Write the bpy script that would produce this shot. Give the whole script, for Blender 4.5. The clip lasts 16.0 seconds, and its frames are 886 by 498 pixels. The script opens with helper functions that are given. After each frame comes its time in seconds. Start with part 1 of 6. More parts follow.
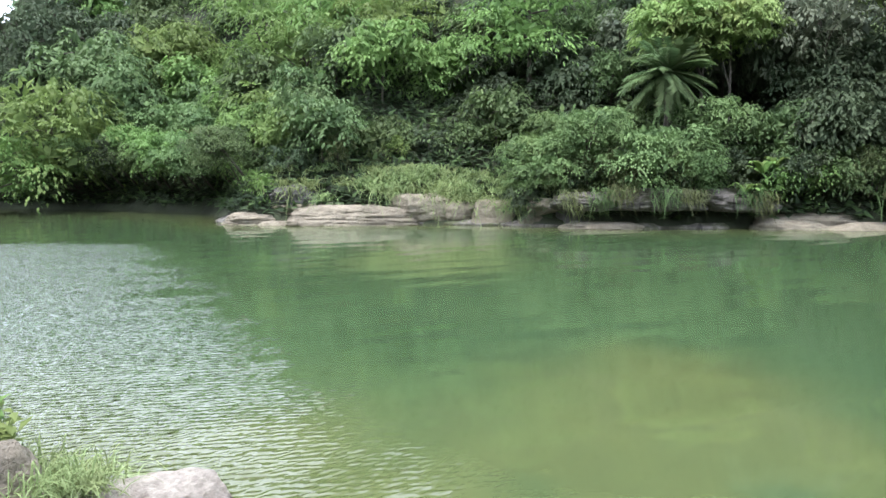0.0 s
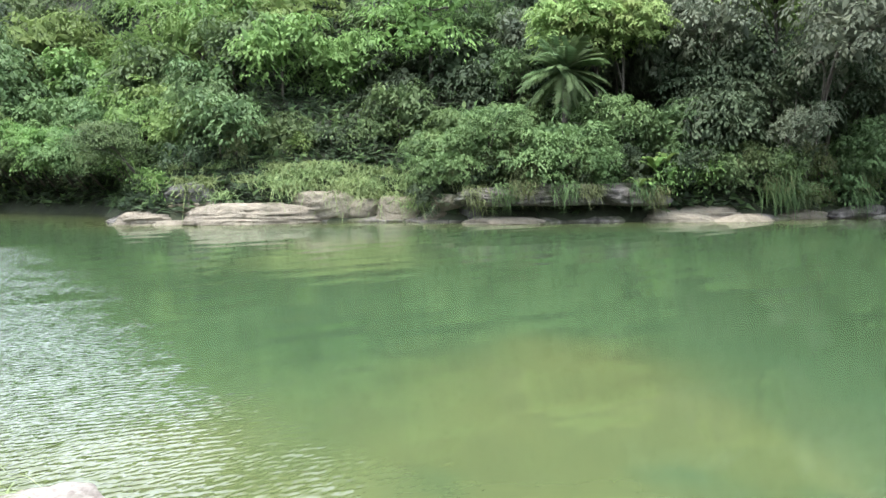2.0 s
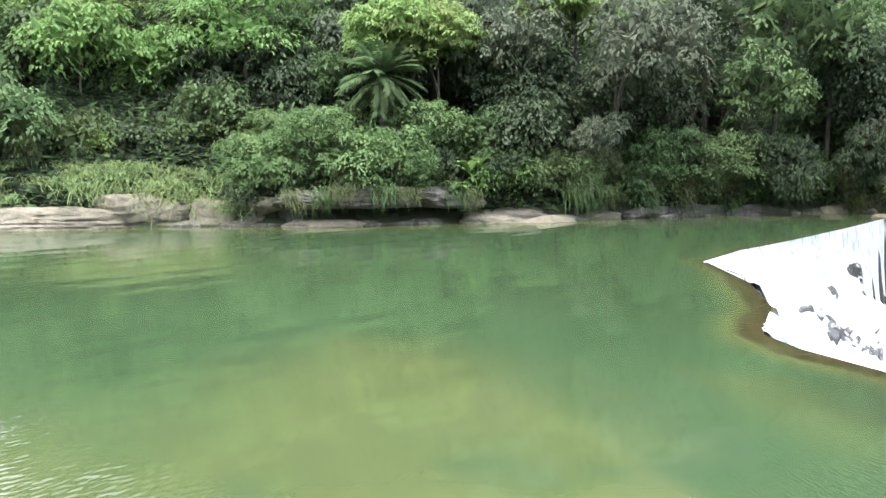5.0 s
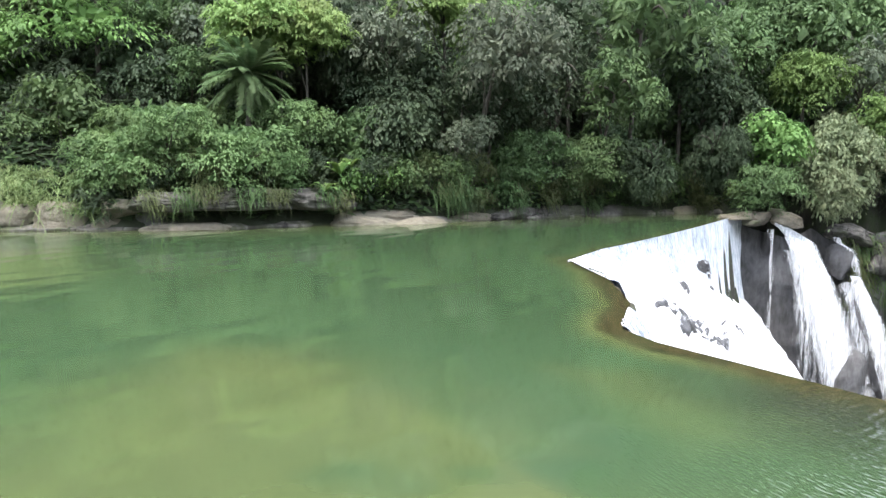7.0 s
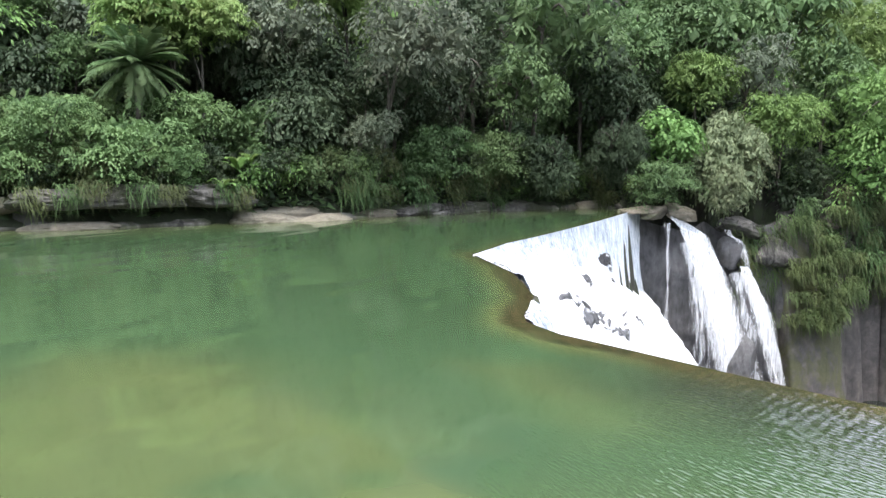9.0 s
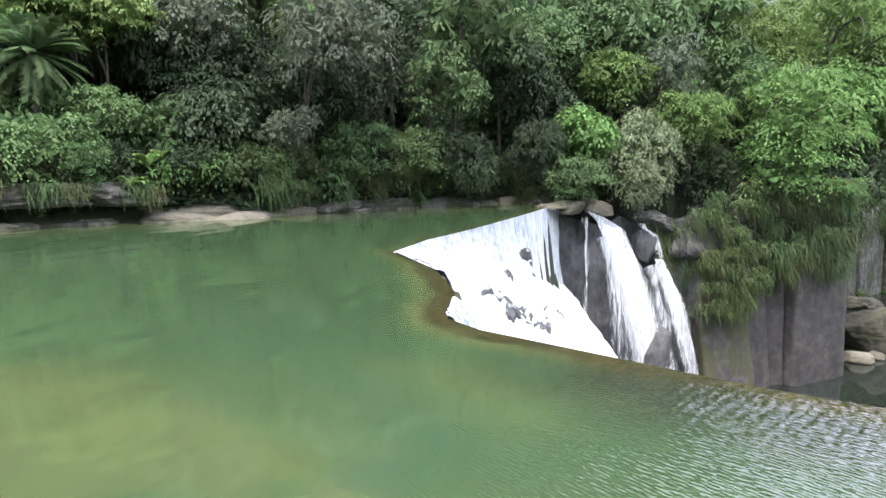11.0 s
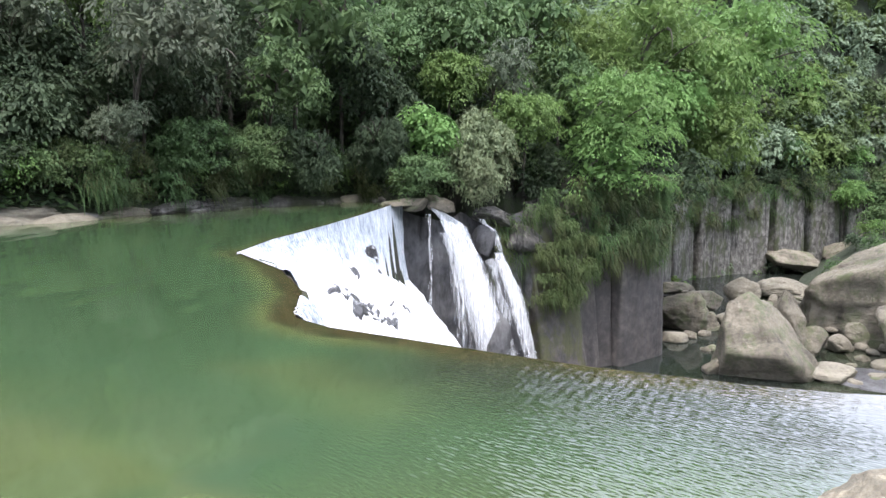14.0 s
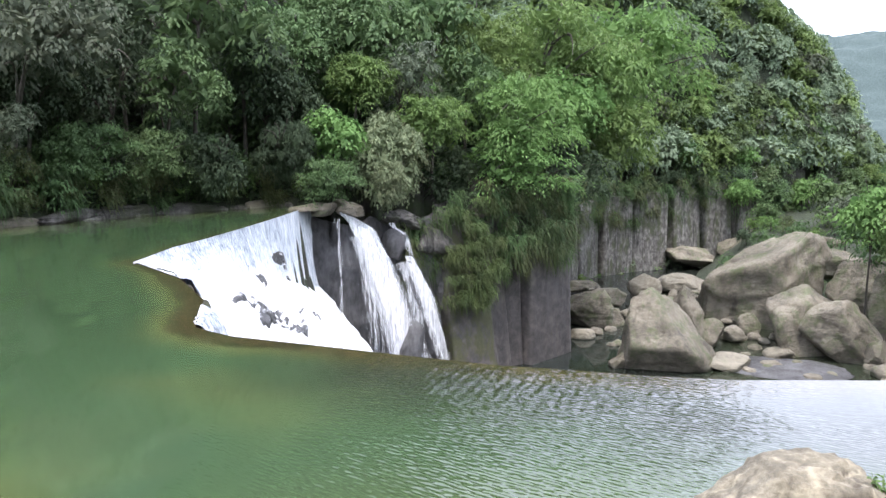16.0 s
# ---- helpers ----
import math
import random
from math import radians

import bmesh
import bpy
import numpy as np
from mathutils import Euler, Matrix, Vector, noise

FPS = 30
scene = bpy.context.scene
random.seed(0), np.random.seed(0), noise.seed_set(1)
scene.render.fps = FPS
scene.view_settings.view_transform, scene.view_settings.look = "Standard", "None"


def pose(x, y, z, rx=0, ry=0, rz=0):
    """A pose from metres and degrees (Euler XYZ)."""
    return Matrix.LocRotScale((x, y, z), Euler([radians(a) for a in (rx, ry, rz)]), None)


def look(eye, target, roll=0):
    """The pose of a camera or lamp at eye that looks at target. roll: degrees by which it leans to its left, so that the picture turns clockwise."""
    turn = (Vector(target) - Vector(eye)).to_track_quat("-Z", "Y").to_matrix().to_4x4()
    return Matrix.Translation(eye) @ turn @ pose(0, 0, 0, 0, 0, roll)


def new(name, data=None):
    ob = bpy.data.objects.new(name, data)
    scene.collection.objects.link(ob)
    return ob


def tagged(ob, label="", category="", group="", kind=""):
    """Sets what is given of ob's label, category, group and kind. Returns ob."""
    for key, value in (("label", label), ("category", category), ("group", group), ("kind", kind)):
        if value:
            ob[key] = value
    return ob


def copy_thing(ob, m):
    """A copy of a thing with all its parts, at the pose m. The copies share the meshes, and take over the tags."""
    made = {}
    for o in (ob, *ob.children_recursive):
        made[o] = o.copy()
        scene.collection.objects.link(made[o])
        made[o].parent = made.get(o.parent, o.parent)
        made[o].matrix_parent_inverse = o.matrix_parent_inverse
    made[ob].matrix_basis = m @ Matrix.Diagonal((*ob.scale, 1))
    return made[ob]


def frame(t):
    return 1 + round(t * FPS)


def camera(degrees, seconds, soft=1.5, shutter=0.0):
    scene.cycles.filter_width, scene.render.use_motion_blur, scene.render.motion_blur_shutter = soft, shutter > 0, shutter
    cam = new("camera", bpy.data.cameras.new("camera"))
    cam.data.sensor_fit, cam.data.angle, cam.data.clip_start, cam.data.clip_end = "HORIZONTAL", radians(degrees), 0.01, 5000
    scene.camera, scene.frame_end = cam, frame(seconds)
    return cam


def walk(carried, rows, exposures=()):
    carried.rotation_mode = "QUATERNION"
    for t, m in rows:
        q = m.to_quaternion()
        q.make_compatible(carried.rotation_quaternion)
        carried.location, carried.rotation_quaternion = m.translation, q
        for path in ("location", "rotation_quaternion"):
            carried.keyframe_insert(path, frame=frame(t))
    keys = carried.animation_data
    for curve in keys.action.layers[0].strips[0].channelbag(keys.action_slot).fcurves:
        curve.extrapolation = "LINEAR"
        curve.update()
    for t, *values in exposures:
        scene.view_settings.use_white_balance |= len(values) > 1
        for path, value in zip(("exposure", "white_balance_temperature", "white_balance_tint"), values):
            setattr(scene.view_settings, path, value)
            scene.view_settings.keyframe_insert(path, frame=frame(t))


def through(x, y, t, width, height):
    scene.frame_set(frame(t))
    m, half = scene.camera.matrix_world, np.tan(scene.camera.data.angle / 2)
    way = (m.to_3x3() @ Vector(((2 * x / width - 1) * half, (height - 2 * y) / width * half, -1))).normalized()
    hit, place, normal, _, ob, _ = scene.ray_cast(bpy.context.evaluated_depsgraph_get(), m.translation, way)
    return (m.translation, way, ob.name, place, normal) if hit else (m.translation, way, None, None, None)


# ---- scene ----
# camera: metres; heading to the right of +y, pitch up, roll, all in degrees
cam = camera(62.27, 16.0)
ROWS = [
    (0, -0.000, -0.000, 3.000, -0.00, -6.86, -0.43),
    (0.5, -0.008, 0.041, 2.994, 1.58, -6.96, -0.57),
    (1, 0.016, 0.078, 2.988, 3.39, -7.06, -0.61),
    (1.5, 0.042, 0.081, 2.978, 5.23, -7.13, -0.67),
    (2, 0.088, 0.059, 2.968, 7.31, -7.15, -0.62),
    (2.5, 0.124, -0.003, 2.957, 9.30, -7.16, -0.55),
    (3, 0.157, -0.069, 2.966, 11.50, -7.18, -0.50),
    (3.5, 0.189, -0.122, 2.995, 13.61, -7.22, -0.41),
    (4, 0.208, -0.145, 3.030, 15.99, -7.23, -0.29),
    (6.5, 0.303, -0.075, 2.963, 28.54, -6.81, 0.33),
    (7, 0.439, 0.002, 2.958, 30.84, -6.83, 0.41),
    (7.5, 0.549, 0.073, 2.919, 32.79, -6.84, 0.45),
    (8, 0.648, 0.192, 2.882, 34.76, -6.85, 0.42),
    (8.5, 0.735, 0.255, 2.844, 36.36, -6.85, 0.39),
    (9, 0.795, 0.260, 2.834, 37.97, -6.93, 0.42),
    (11.5, 1.034, 0.442, 2.786, 45.93, -7.18, 0.25),
    (12, 0.943, 0.390, 2.797, 48.08, -7.26, 0.28),
    (12.5, 0.877, 0.348, 2.796, 50.10, -7.34, 0.26),
    (13, 0.796, 0.289, 2.799, 52.26, -7.34, 0.24),
    (13.5, 0.765, 0.236, 2.808, 54.13, -7.30, 0.31),
    (14, 0.775, 0.235, 2.829, 56.16, -7.26, 0.28),
    (14.5, 0.811, 0.242, 2.818, 57.91, -7.18, 0.13),
    (15, 0.862, 0.243, 2.802, 59.76, -7.09, -0.03),
    (15.5, 0.893, 0.240, 2.787, 61.43, -7.01, -0.14),
    (16, 0.932, 0.232, 2.772, 63.10, -6.93, -0.29),
]


def aim(x, y, z, heading, pitch, roll):
    h, p = radians(heading), radians(pitch)
    way = Vector((math.sin(h) * math.cos(p), math.cos(h) * math.cos(p), math.sin(p)))
    return look(Vector((x, y, z)), Vector((x, y, z)) + way, roll)


EXPOSURES = [(0, 0.48, 6450, 15), (3.5, 0.84, 6650, 12), (7, 0.55, 6550, 13), (9, 0.45, 6500, 14), (12.5, 0.40, 6450, 16), (16, 0.18, 6350, 17)]
walk(cam, [(t, aim(*row)) for t, *row in ROWS], EXPOSURES)

# ---- light ----
world = bpy.data.worlds.new("sky")
scene.world = world
world.use_nodes = True
wn = world.node_tree.nodes
wn.clear()
w_out = wn.new("ShaderNodeOutputWorld")
w_bg = wn.new("ShaderNodeBackground")
w_sky = wn.new("ShaderNodeTexSky")
w_sky.sky_type = "NISHITA"
w_sky.sun_disc = False
w_sky.sun_elevation = radians(73)
w_sky.sun_rotation = radians(240)
w_sky.air_density = 1.0
w_sky.dust_density = 8.0
w_sky.ozone_density = 1.0
w_mix = wn.new("ShaderNodeMix")
w_mix.data_type = "RGBA"
w_mix.inputs[0].default_value = 0.6
w_mix.inputs[7].default_value = (31.5, 34.6, 40.0, 1)
world.node_tree.links.new(w_sky.outputs[0], w_mix.inputs[6])
world.node_tree.links.new(w_mix.outputs[2], w_bg.inputs[0])
w_bg.inputs[1].default_value = 0.15
world.node_tree.links.new(w_bg.outputs[0], w_out.inputs[0])

sun = new("sun", bpy.data.lights.new("sun", "SUN"))
sun.data.energy = 4.2
sun.data.angle = radians(14)
sun.data.color = (1.0, 0.94, 0.84)
SUN_FROM = Vector((-0.28, -0.16, 1.1))
sun.matrix_world = look(SUN_FROM * 50, Vector((0, 0, 0)))


# ---- materials ----
class Nodes:
    """A small wrapper that makes node materials short to write."""

    def __init__(self, name):
        self.mat = bpy.data.materials.new(name)
        self.mat.use_nodes = True
        self.tree = self.mat.node_tree
        self.tree.nodes.clear()
        self.out = self.add("ShaderNodeOutputMaterial")
        self.bsdf = self.add("ShaderNodeBsdfPrincipled")
        self.link(self.bsdf.outputs[0], self.out.inputs[0])

    def add(self, kind, **values):
        n = self.tree.nodes.new(kind)
        for k, v in values.items():
            n.inputs[k].default_value = v
        return n

    def link(self, a, b):
        self.tree.links.new(a, b)

    def place(self, scale=(1, 1, 1), turn=(0, 0, 0), obj=False):
        m = self.add("ShaderNodeMapping")
        m.inputs["Scale"].default_value = scale
        m.inputs["Rotation"].default_value = turn
        if obj:
            self.link(self.add("ShaderNodeTexCoord").outputs["Object"], m.inputs["Vector"])
        else:
            self.link(self.add("ShaderNodeNewGeometry").outputs["Position"], m.inputs["Vector"])
        return m.outputs[0]

    def slope(self, stretch, degrees, fine, strength, where):
        """Surface slopes of wavelets whose crests run at that angle from the x axis."""
        m = self.add("ShaderNodeMapping")
        m.vector_type = "TEXTURE"
        m.inputs["Scale"].default_value = (stretch, 1, 1)
        m.inputs["Rotation"].default_value = (0, 0, radians(degrees))
        self.link(self.add("ShaderNodeNewGeometry").outputs["Position"], m.inputs["Vector"])
        train = self.add("ShaderNodeTexWave")
        train.bands_direction = "Y"
        for key, value in (("Scale", fine / 11.0), ("Distortion", 5.0), ("Detail", 2.0), ("Detail Scale", 1.1), ("Detail Roughness", 0.6)):
            train.inputs[key].default_value = value
        self.link(m.outputs[0], train.inputs["Vector"])
        rough = self.math("SUBTRACT", self.noise(m.outputs[0], fine * 0.8, 2, 0.5, 0.4), 0.5)
        w = self.math("ADD", rough, self.math("MULTIPLY", self.math("SUBTRACT", train.outputs["Fac"], 0.5), 0.26))
        w = self.math("MULTIPLY", w, strength * 1.6)
        if where is not None:
            w = self.math("MULTIPLY", w, where)
        c = self.add("ShaderNodeCombineXYZ", X=-math.sin(radians(degrees)), Y=math.cos(radians(degrees)), Z=0.0)
        m = self.add("ShaderNodeVectorMath")
        m.operation = "SCALE"
        self.link(c.outputs[0], m.inputs[0])
        self.link(w, m.inputs["Scale"])
        return m.outputs[0]

    def vmath(self, op, a, b=None):
        m = self.add("ShaderNodeVectorMath")
        m.operation = op
        self.link(a, m.inputs[0])
        if b is not None:
            self.link(b, m.inputs[1])
        return m.outputs[0]

    def noise(self, vec, scale, detail=4.0, rough=0.55, warp=0.0):
        n = self.add("ShaderNodeTexNoise")
        n.inputs["Scale"].default_value = scale
        n.inputs["Detail"].default_value = detail
        n.inputs["Roughness"].default_value = rough
        n.inputs["Distortion"].default_value = warp
        self.link(vec, n.inputs["Vector"])
        return n.outputs["Fac"]

    def ramp(self, fac, *stops):
        r = self.add("ShaderNodeValToRGB")
        e = r.color_ramp.elements
        while len(e) < len(stops):
            e.new(0.5)
        for el, (pos, col) in zip(e, stops):
            el.position = pos
            el.color = (*col, 1) if len(col) == 3 else col
        self.link(fac, r.inputs[0])
        return r.outputs[0]

    def span(self, fac, a, b, lo=0.0, hi=1.0):
        r = self.add("ShaderNodeMapRange")
        for k, v in zip((1, 2, 3, 4), (a, b, lo, hi)):
            r.inputs[k].default_value = v
        self.link(fac, r.inputs[0])
        return r.outputs[0]

    def math(self, op, a, b=None):
        m = self.add("ShaderNodeMath")
        m.operation = op
        for i, v in enumerate((a, b)):
            if v is None:
                continue
            if isinstance(v, (int, float)):
                m.inputs[i].default_value = v
            else:
                self.link(v, m.inputs[i])
        return m.outputs[0]

    def mix(self, fac, a, b, how="MIX"):
        m = self.add("ShaderNodeMix")
        m.data_type = "RGBA"
        m.blend_type = how
        for sock, v in ((m.inputs[0], fac), (m.inputs[6], a), (m.inputs[7], b)):
            if isinstance(v, (int, float)):
                sock.default_value = v
            elif isinstance(v, tuple):
                sock.default_value = (*v, 1)
            else:
                self.link(v, sock)
        return m.outputs[2]

    def bump(self, height, strength, distance):
        b = self.add("ShaderNodeBump")
        b.inputs["Strength"].default_value = strength
        b.inputs["Distance"].default_value = distance
        self.link(height, b.inputs["Height"])
        return b.outputs[0]

    def color(self, c):
        self.link(c, self.bsdf.inputs["Base Color"])

    def rough(self, v):
        if isinstance(v, (int, float)):
            self.bsdf.inputs["Roughness"].default_value = v
        else:
            self.link(v, self.bsdf.inputs["Roughness"])

    def normal(self, v):
        self.link(v, self.bsdf.inputs["Normal"])


def leaf_material(name, dark, light, through=0.35, rough=0.6):
    n = Nodes(name)
    geo = n.add("ShaderNodeNewGeometry")
    info = n.add("ShaderNodeObjectInfo")
    clump = n.span(n.noise(n.place(), 0.9, 3, 0.6), 0.3, 0.7)
    vary = n.math("ADD", n.math("MULTIPLY", geo.outputs["Random Per Island"], 0.28), n.math("MULTIPLY", clump, 0.72))
    c = n.mix(vary, tuple(0.8 * c for c in dark), tuple(1.12 * c for c in light))
    hue = n.add("ShaderNodeHueSaturation")
    n.link(n.span(info.outputs["Random"], 0, 1, 0.485, 0.52), hue.inputs["Hue"])
    n.link(n.span(info.outputs["Random"], 0, 1, 0.8, 1.15), hue.inputs["Value"])
    hue.inputs["Saturation"].default_value = 0.9
    n.link(c, hue.inputs["Color"])
    n.color(hue.outputs[0])
    n.rough(rough)
    n.bsdf.inputs["Specular IOR Level"].default_value = 0.15
    tr = n.add("ShaderNodeBsdfTranslucent")
    n.link(hue.outputs[0], tr.inputs[0])
    mx = n.add("ShaderNodeMixShader", Fac=through)
    n.link(n.bsdf.outputs[0], mx.inputs[1])
    n.link(tr.outputs[0], mx.inputs[2])
    n.link(mx.outputs[0], n.out.inputs[0])
    return n.mat


M_LEAF = {
    "mid": leaf_material("leaf_mid", (0.030, 0.064, 0.022), (0.112, 0.185, 0.064)),
    "bright": leaf_material("leaf_bright", (0.058, 0.120, 0.027), (0.155, 0.262, 0.062), 0.4),
    # dark green leaves; also stand in for shaded hollows between crowns
    "dark": leaf_material("leaf_dark", (0.022, 0.041, 0.021), (0.066, 0.102, 0.050)),
    "grey": leaf_material("leaf_grey", (0.046, 0.068, 0.042), (0.135, 0.166, 0.105)),
    "tier": leaf_material("leaf_tier", (0.040, 0.088, 0.028), (0.148, 0.238, 0.078)),
    # paler and bluer: distance haze is put into the leaf colour
    "far": leaf_material("leaf_far_hazy", (0.084, 0.148, 0.090), (0.23, 0.335, 0.195)),
    "olive": leaf_material("leaf_olive", (0.060, 0.085, 0.036), (0.205, 0.24, 0.125)),
    "lime": leaf_material("leaf_lime", (0.11, 0.19, 0.04), (0.25, 0.36, 0.105), 0.45),
    "fern": leaf_material("leaf_fern", (0.045, 0.066, 0.024), (0.13, 0.16, 0.06), 0.3),
}
M_MOSS_GRASS = leaf_material("olive_grass", (0.036, 0.060, 0.017), (0.105, 0.145, 0.048), 0.25)
M_GRASS = leaf_material("grass_blade", (0.088, 0.142, 0.042), (0.24, 0.325, 0.125), 0.3)


def bark_material():
    n = Nodes("bark")
    v = n.place((1, 1, 0.25))
    c = n.ramp(n.noise(v, 9, 6), (0.3, (0.022, 0.019, 0.015)), (0.7, (0.085, 0.075, 0.06)))
    n.color(c)
    n.rough(0.9)
    n.normal(n.bump(n.noise(v, 30, 4), 0.5, 0.02))
    return n.mat


M_BARK = bark_material()


def rock_material(name, dark, light, stain, moss=0.35, scale=1.0, layers=1.0):
    n = Nodes(name)
    v = n.place()
    flat = n.place((1, 1, 1.7 * layers))
    big = n.noise(v, 0.35 * scale, 5, 0.6, 0.4)
    fine = n.noise(flat, 3.5 * scale, 8, 0.65)
    c = n.ramp(n.math("ADD", n.math("MULTIPLY", big, 0.62), n.math("MULTIPLY", fine, 0.38)), (0.38, dark), (0.60, light))
    c = n.mix(n.span(n.noise(n.place((1, 1, 0.5)), 0.7 * scale, 6, 0.65, 0.5), 0.54, 0.70, 0.0, 0.85), c, stain)
    green = n.span(n.noise(v, 0.8 * scale, 6, 0.7), 0.62 - moss * 0.35, 0.74 - moss * 0.35)
    c = n.mix(n.math("MULTIPLY", green, min(1.0, moss * 1.6)), c, (0.07, 0.10, 0.03))
    n.color(c)
    n.rough(n.span(fine, 0.3, 0.7, 0.7, 0.95))
    h = n.math("ADD", n.math("MULTIPLY", fine, 0.9), n.noise(v, 14 * scale, 6, 0.7))
    h = n.math("ADD", h, n.math("MULTIPLY", n.noise(flat, 1.5 * scale, 6, 0.65, 0.5), 2.2))
    n.normal(n.bump(h, 0.9, 0.13 / scale ** 0.5))
    return n.mat


M_ROCK_PALE = rock_material("sandstone_pale", (0.112, 0.100, 0.075), (0.258, 0.236, 0.182), (0.072, 0.064, 0.048), 0.14)
M_ROCK_GREY = rock_material("boulder_grey", (0.070, 0.062, 0.046), (0.225, 0.202, 0.155), (0.050, 0.045, 0.034), 0.36)
M_ROCK_WET = rock_material("wet_rock", (0.028, 0.028, 0.029), (0.13, 0.13, 0.135), (0.045, 0.042, 0.036), 0.1, 1.4, 0.2)
M_RIM = rock_material("algae_rock", (0.020, 0.017, 0.010), (0.060, 0.050, 0.026), (0.018, 0.018, 0.010), 0.3)
M_ROCK_WHITE = rock_material("lichen_stone", (0.09, 0.072, 0.060), (0.40, 0.375, 0.33), (0.085, 0.062, 0.052), 0.03, 5.5)


def cliff_material(name="jointed_cliff", wet=1.0):
    """Jointed cliff: tall dark joints, water streaks, pale scars and moss high up in patches."""
    n = Nodes(name)
    v = n.place()
    tall = n.noise(n.place((1, 1, 0.2)), 1.4, 7, 0.65, 0.3)
    fine = n.noise(n.place((1, 1, 0.8)), 1.8, 8, 0.68, 0.4)
    c = n.ramp(n.math("ADD", n.math("MULTIPLY", tall, 0.22), n.math("MULTIPLY", fine, 0.78)), (0.36, (0.030, 0.027, 0.023)), (0.50, (0.100, 0.096, 0.086)), (0.62, (0.215, 0.207, 0.188)))
    joint = n.math("ABSOLUTE", n.math("SUBTRACT", n.noise(n.place((1, 1, 0.06)), 0.55, 3, 0.5, 0.1), 0.5))
    c = n.mix(n.span(joint, 0.0, 0.018, 0.9, 0.0), c, (0.008, 0.007, 0.006))
    scar = n.span(n.noise(n.place((1, 1, 0.35)), 0.9, 5, 0.65), 0.62, 0.70, 0.0, 0.7)
    c = n.mix(scar, c, (0.26, 0.25, 0.22))
    moss = n.span(n.noise(n.place((1, 1, 0.4)), 0.5, 6, 0.7), 0.50, 0.60, 0.0, 0.8)
    c = n.mix(moss, c, (0.040, 0.052, 0.016))
    # scales every tone alike; below 1 the rock is darker
    c = n.mix(1.0, c, (wet, wet, wet), "MULTIPLY")
    n.color(c)
    n.rough(0.85)
    n.normal(n.bump(n.math("ADD", n.math("MULTIPLY", tall, 0.35), fine), 0.8, 0.16))
    return n.mat


M_CLIFF = cliff_material()
# same cliff rock with all its tones darkened
M_CLIFF_DARK = cliff_material("dark_cliff", 0.58)


def slab_material(name, moss):
    """Smooth damp cliff slab: faint vertical runs of water, a greener foot band of algae in patches."""
    n = Nodes(name)
    v = n.place()
    runs = n.noise(n.place((1, 1, 0.09)), 2.6, 6, 0.65, 0.2)
    mottle = n.noise(v, 1.6, 7, 0.68, 0.3)
    c = n.ramp(n.math("ADD", n.math("MULTIPLY", runs, 0.32), n.math("MULTIPLY", mottle, 0.68)), (0.34, (0.026, 0.024, 0.024)), (0.50, (0.062, 0.056, 0.053)), (0.64, (0.115, 0.103, 0.092)))
    green = n.span(n.noise(n.place((1, 1, 0.6)), 0.55, 6, 0.7, 0.4), 0.60 - moss, 0.70 - moss, 0.0, 0.85)
    n.color(n.mix(green, c, n.mix(n.noise(v, 6, 4), (0.035, 0.040, 0.013), (0.085, 0.088, 0.034))))
    n.rough(n.span(runs, 0.35, 0.65, 0.5, 0.85))
    n.normal(n.bump(n.math("ADD", runs, n.math("MULTIPLY", n.noise(v, 7, 7, 0.7), 0.6)), 0.7, 0.08))
    return n.mat


M_SLAB = slab_material("damp_slab", 0.0)
M_SLAB_MOSSY = slab_material("mossy_slab", 0.16)


def ground_material():
    n = Nodes("hillside_soil")
    v = n.place()
    geo = n.add("ShaderNodeNewGeometry")
    up = n.add("ShaderNodeSeparateXYZ")
    n.link(geo.outputs["True Normal"], up.inputs[0])
    # near-black tones, with the deep shade under woods and bank put in
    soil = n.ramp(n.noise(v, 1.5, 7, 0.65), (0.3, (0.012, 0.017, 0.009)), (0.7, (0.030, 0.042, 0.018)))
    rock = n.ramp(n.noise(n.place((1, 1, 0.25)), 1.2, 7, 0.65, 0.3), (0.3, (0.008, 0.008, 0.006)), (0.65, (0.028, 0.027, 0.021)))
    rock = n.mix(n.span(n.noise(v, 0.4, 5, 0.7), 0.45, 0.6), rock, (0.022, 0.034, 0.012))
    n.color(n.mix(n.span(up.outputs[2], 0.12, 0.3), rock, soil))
    n.rough(0.95)
    n.normal(n.bump(n.noise(v, 4, 8, 0.7), 0.8, 0.15))
    return n.mat


M_GROUND = ground_material()


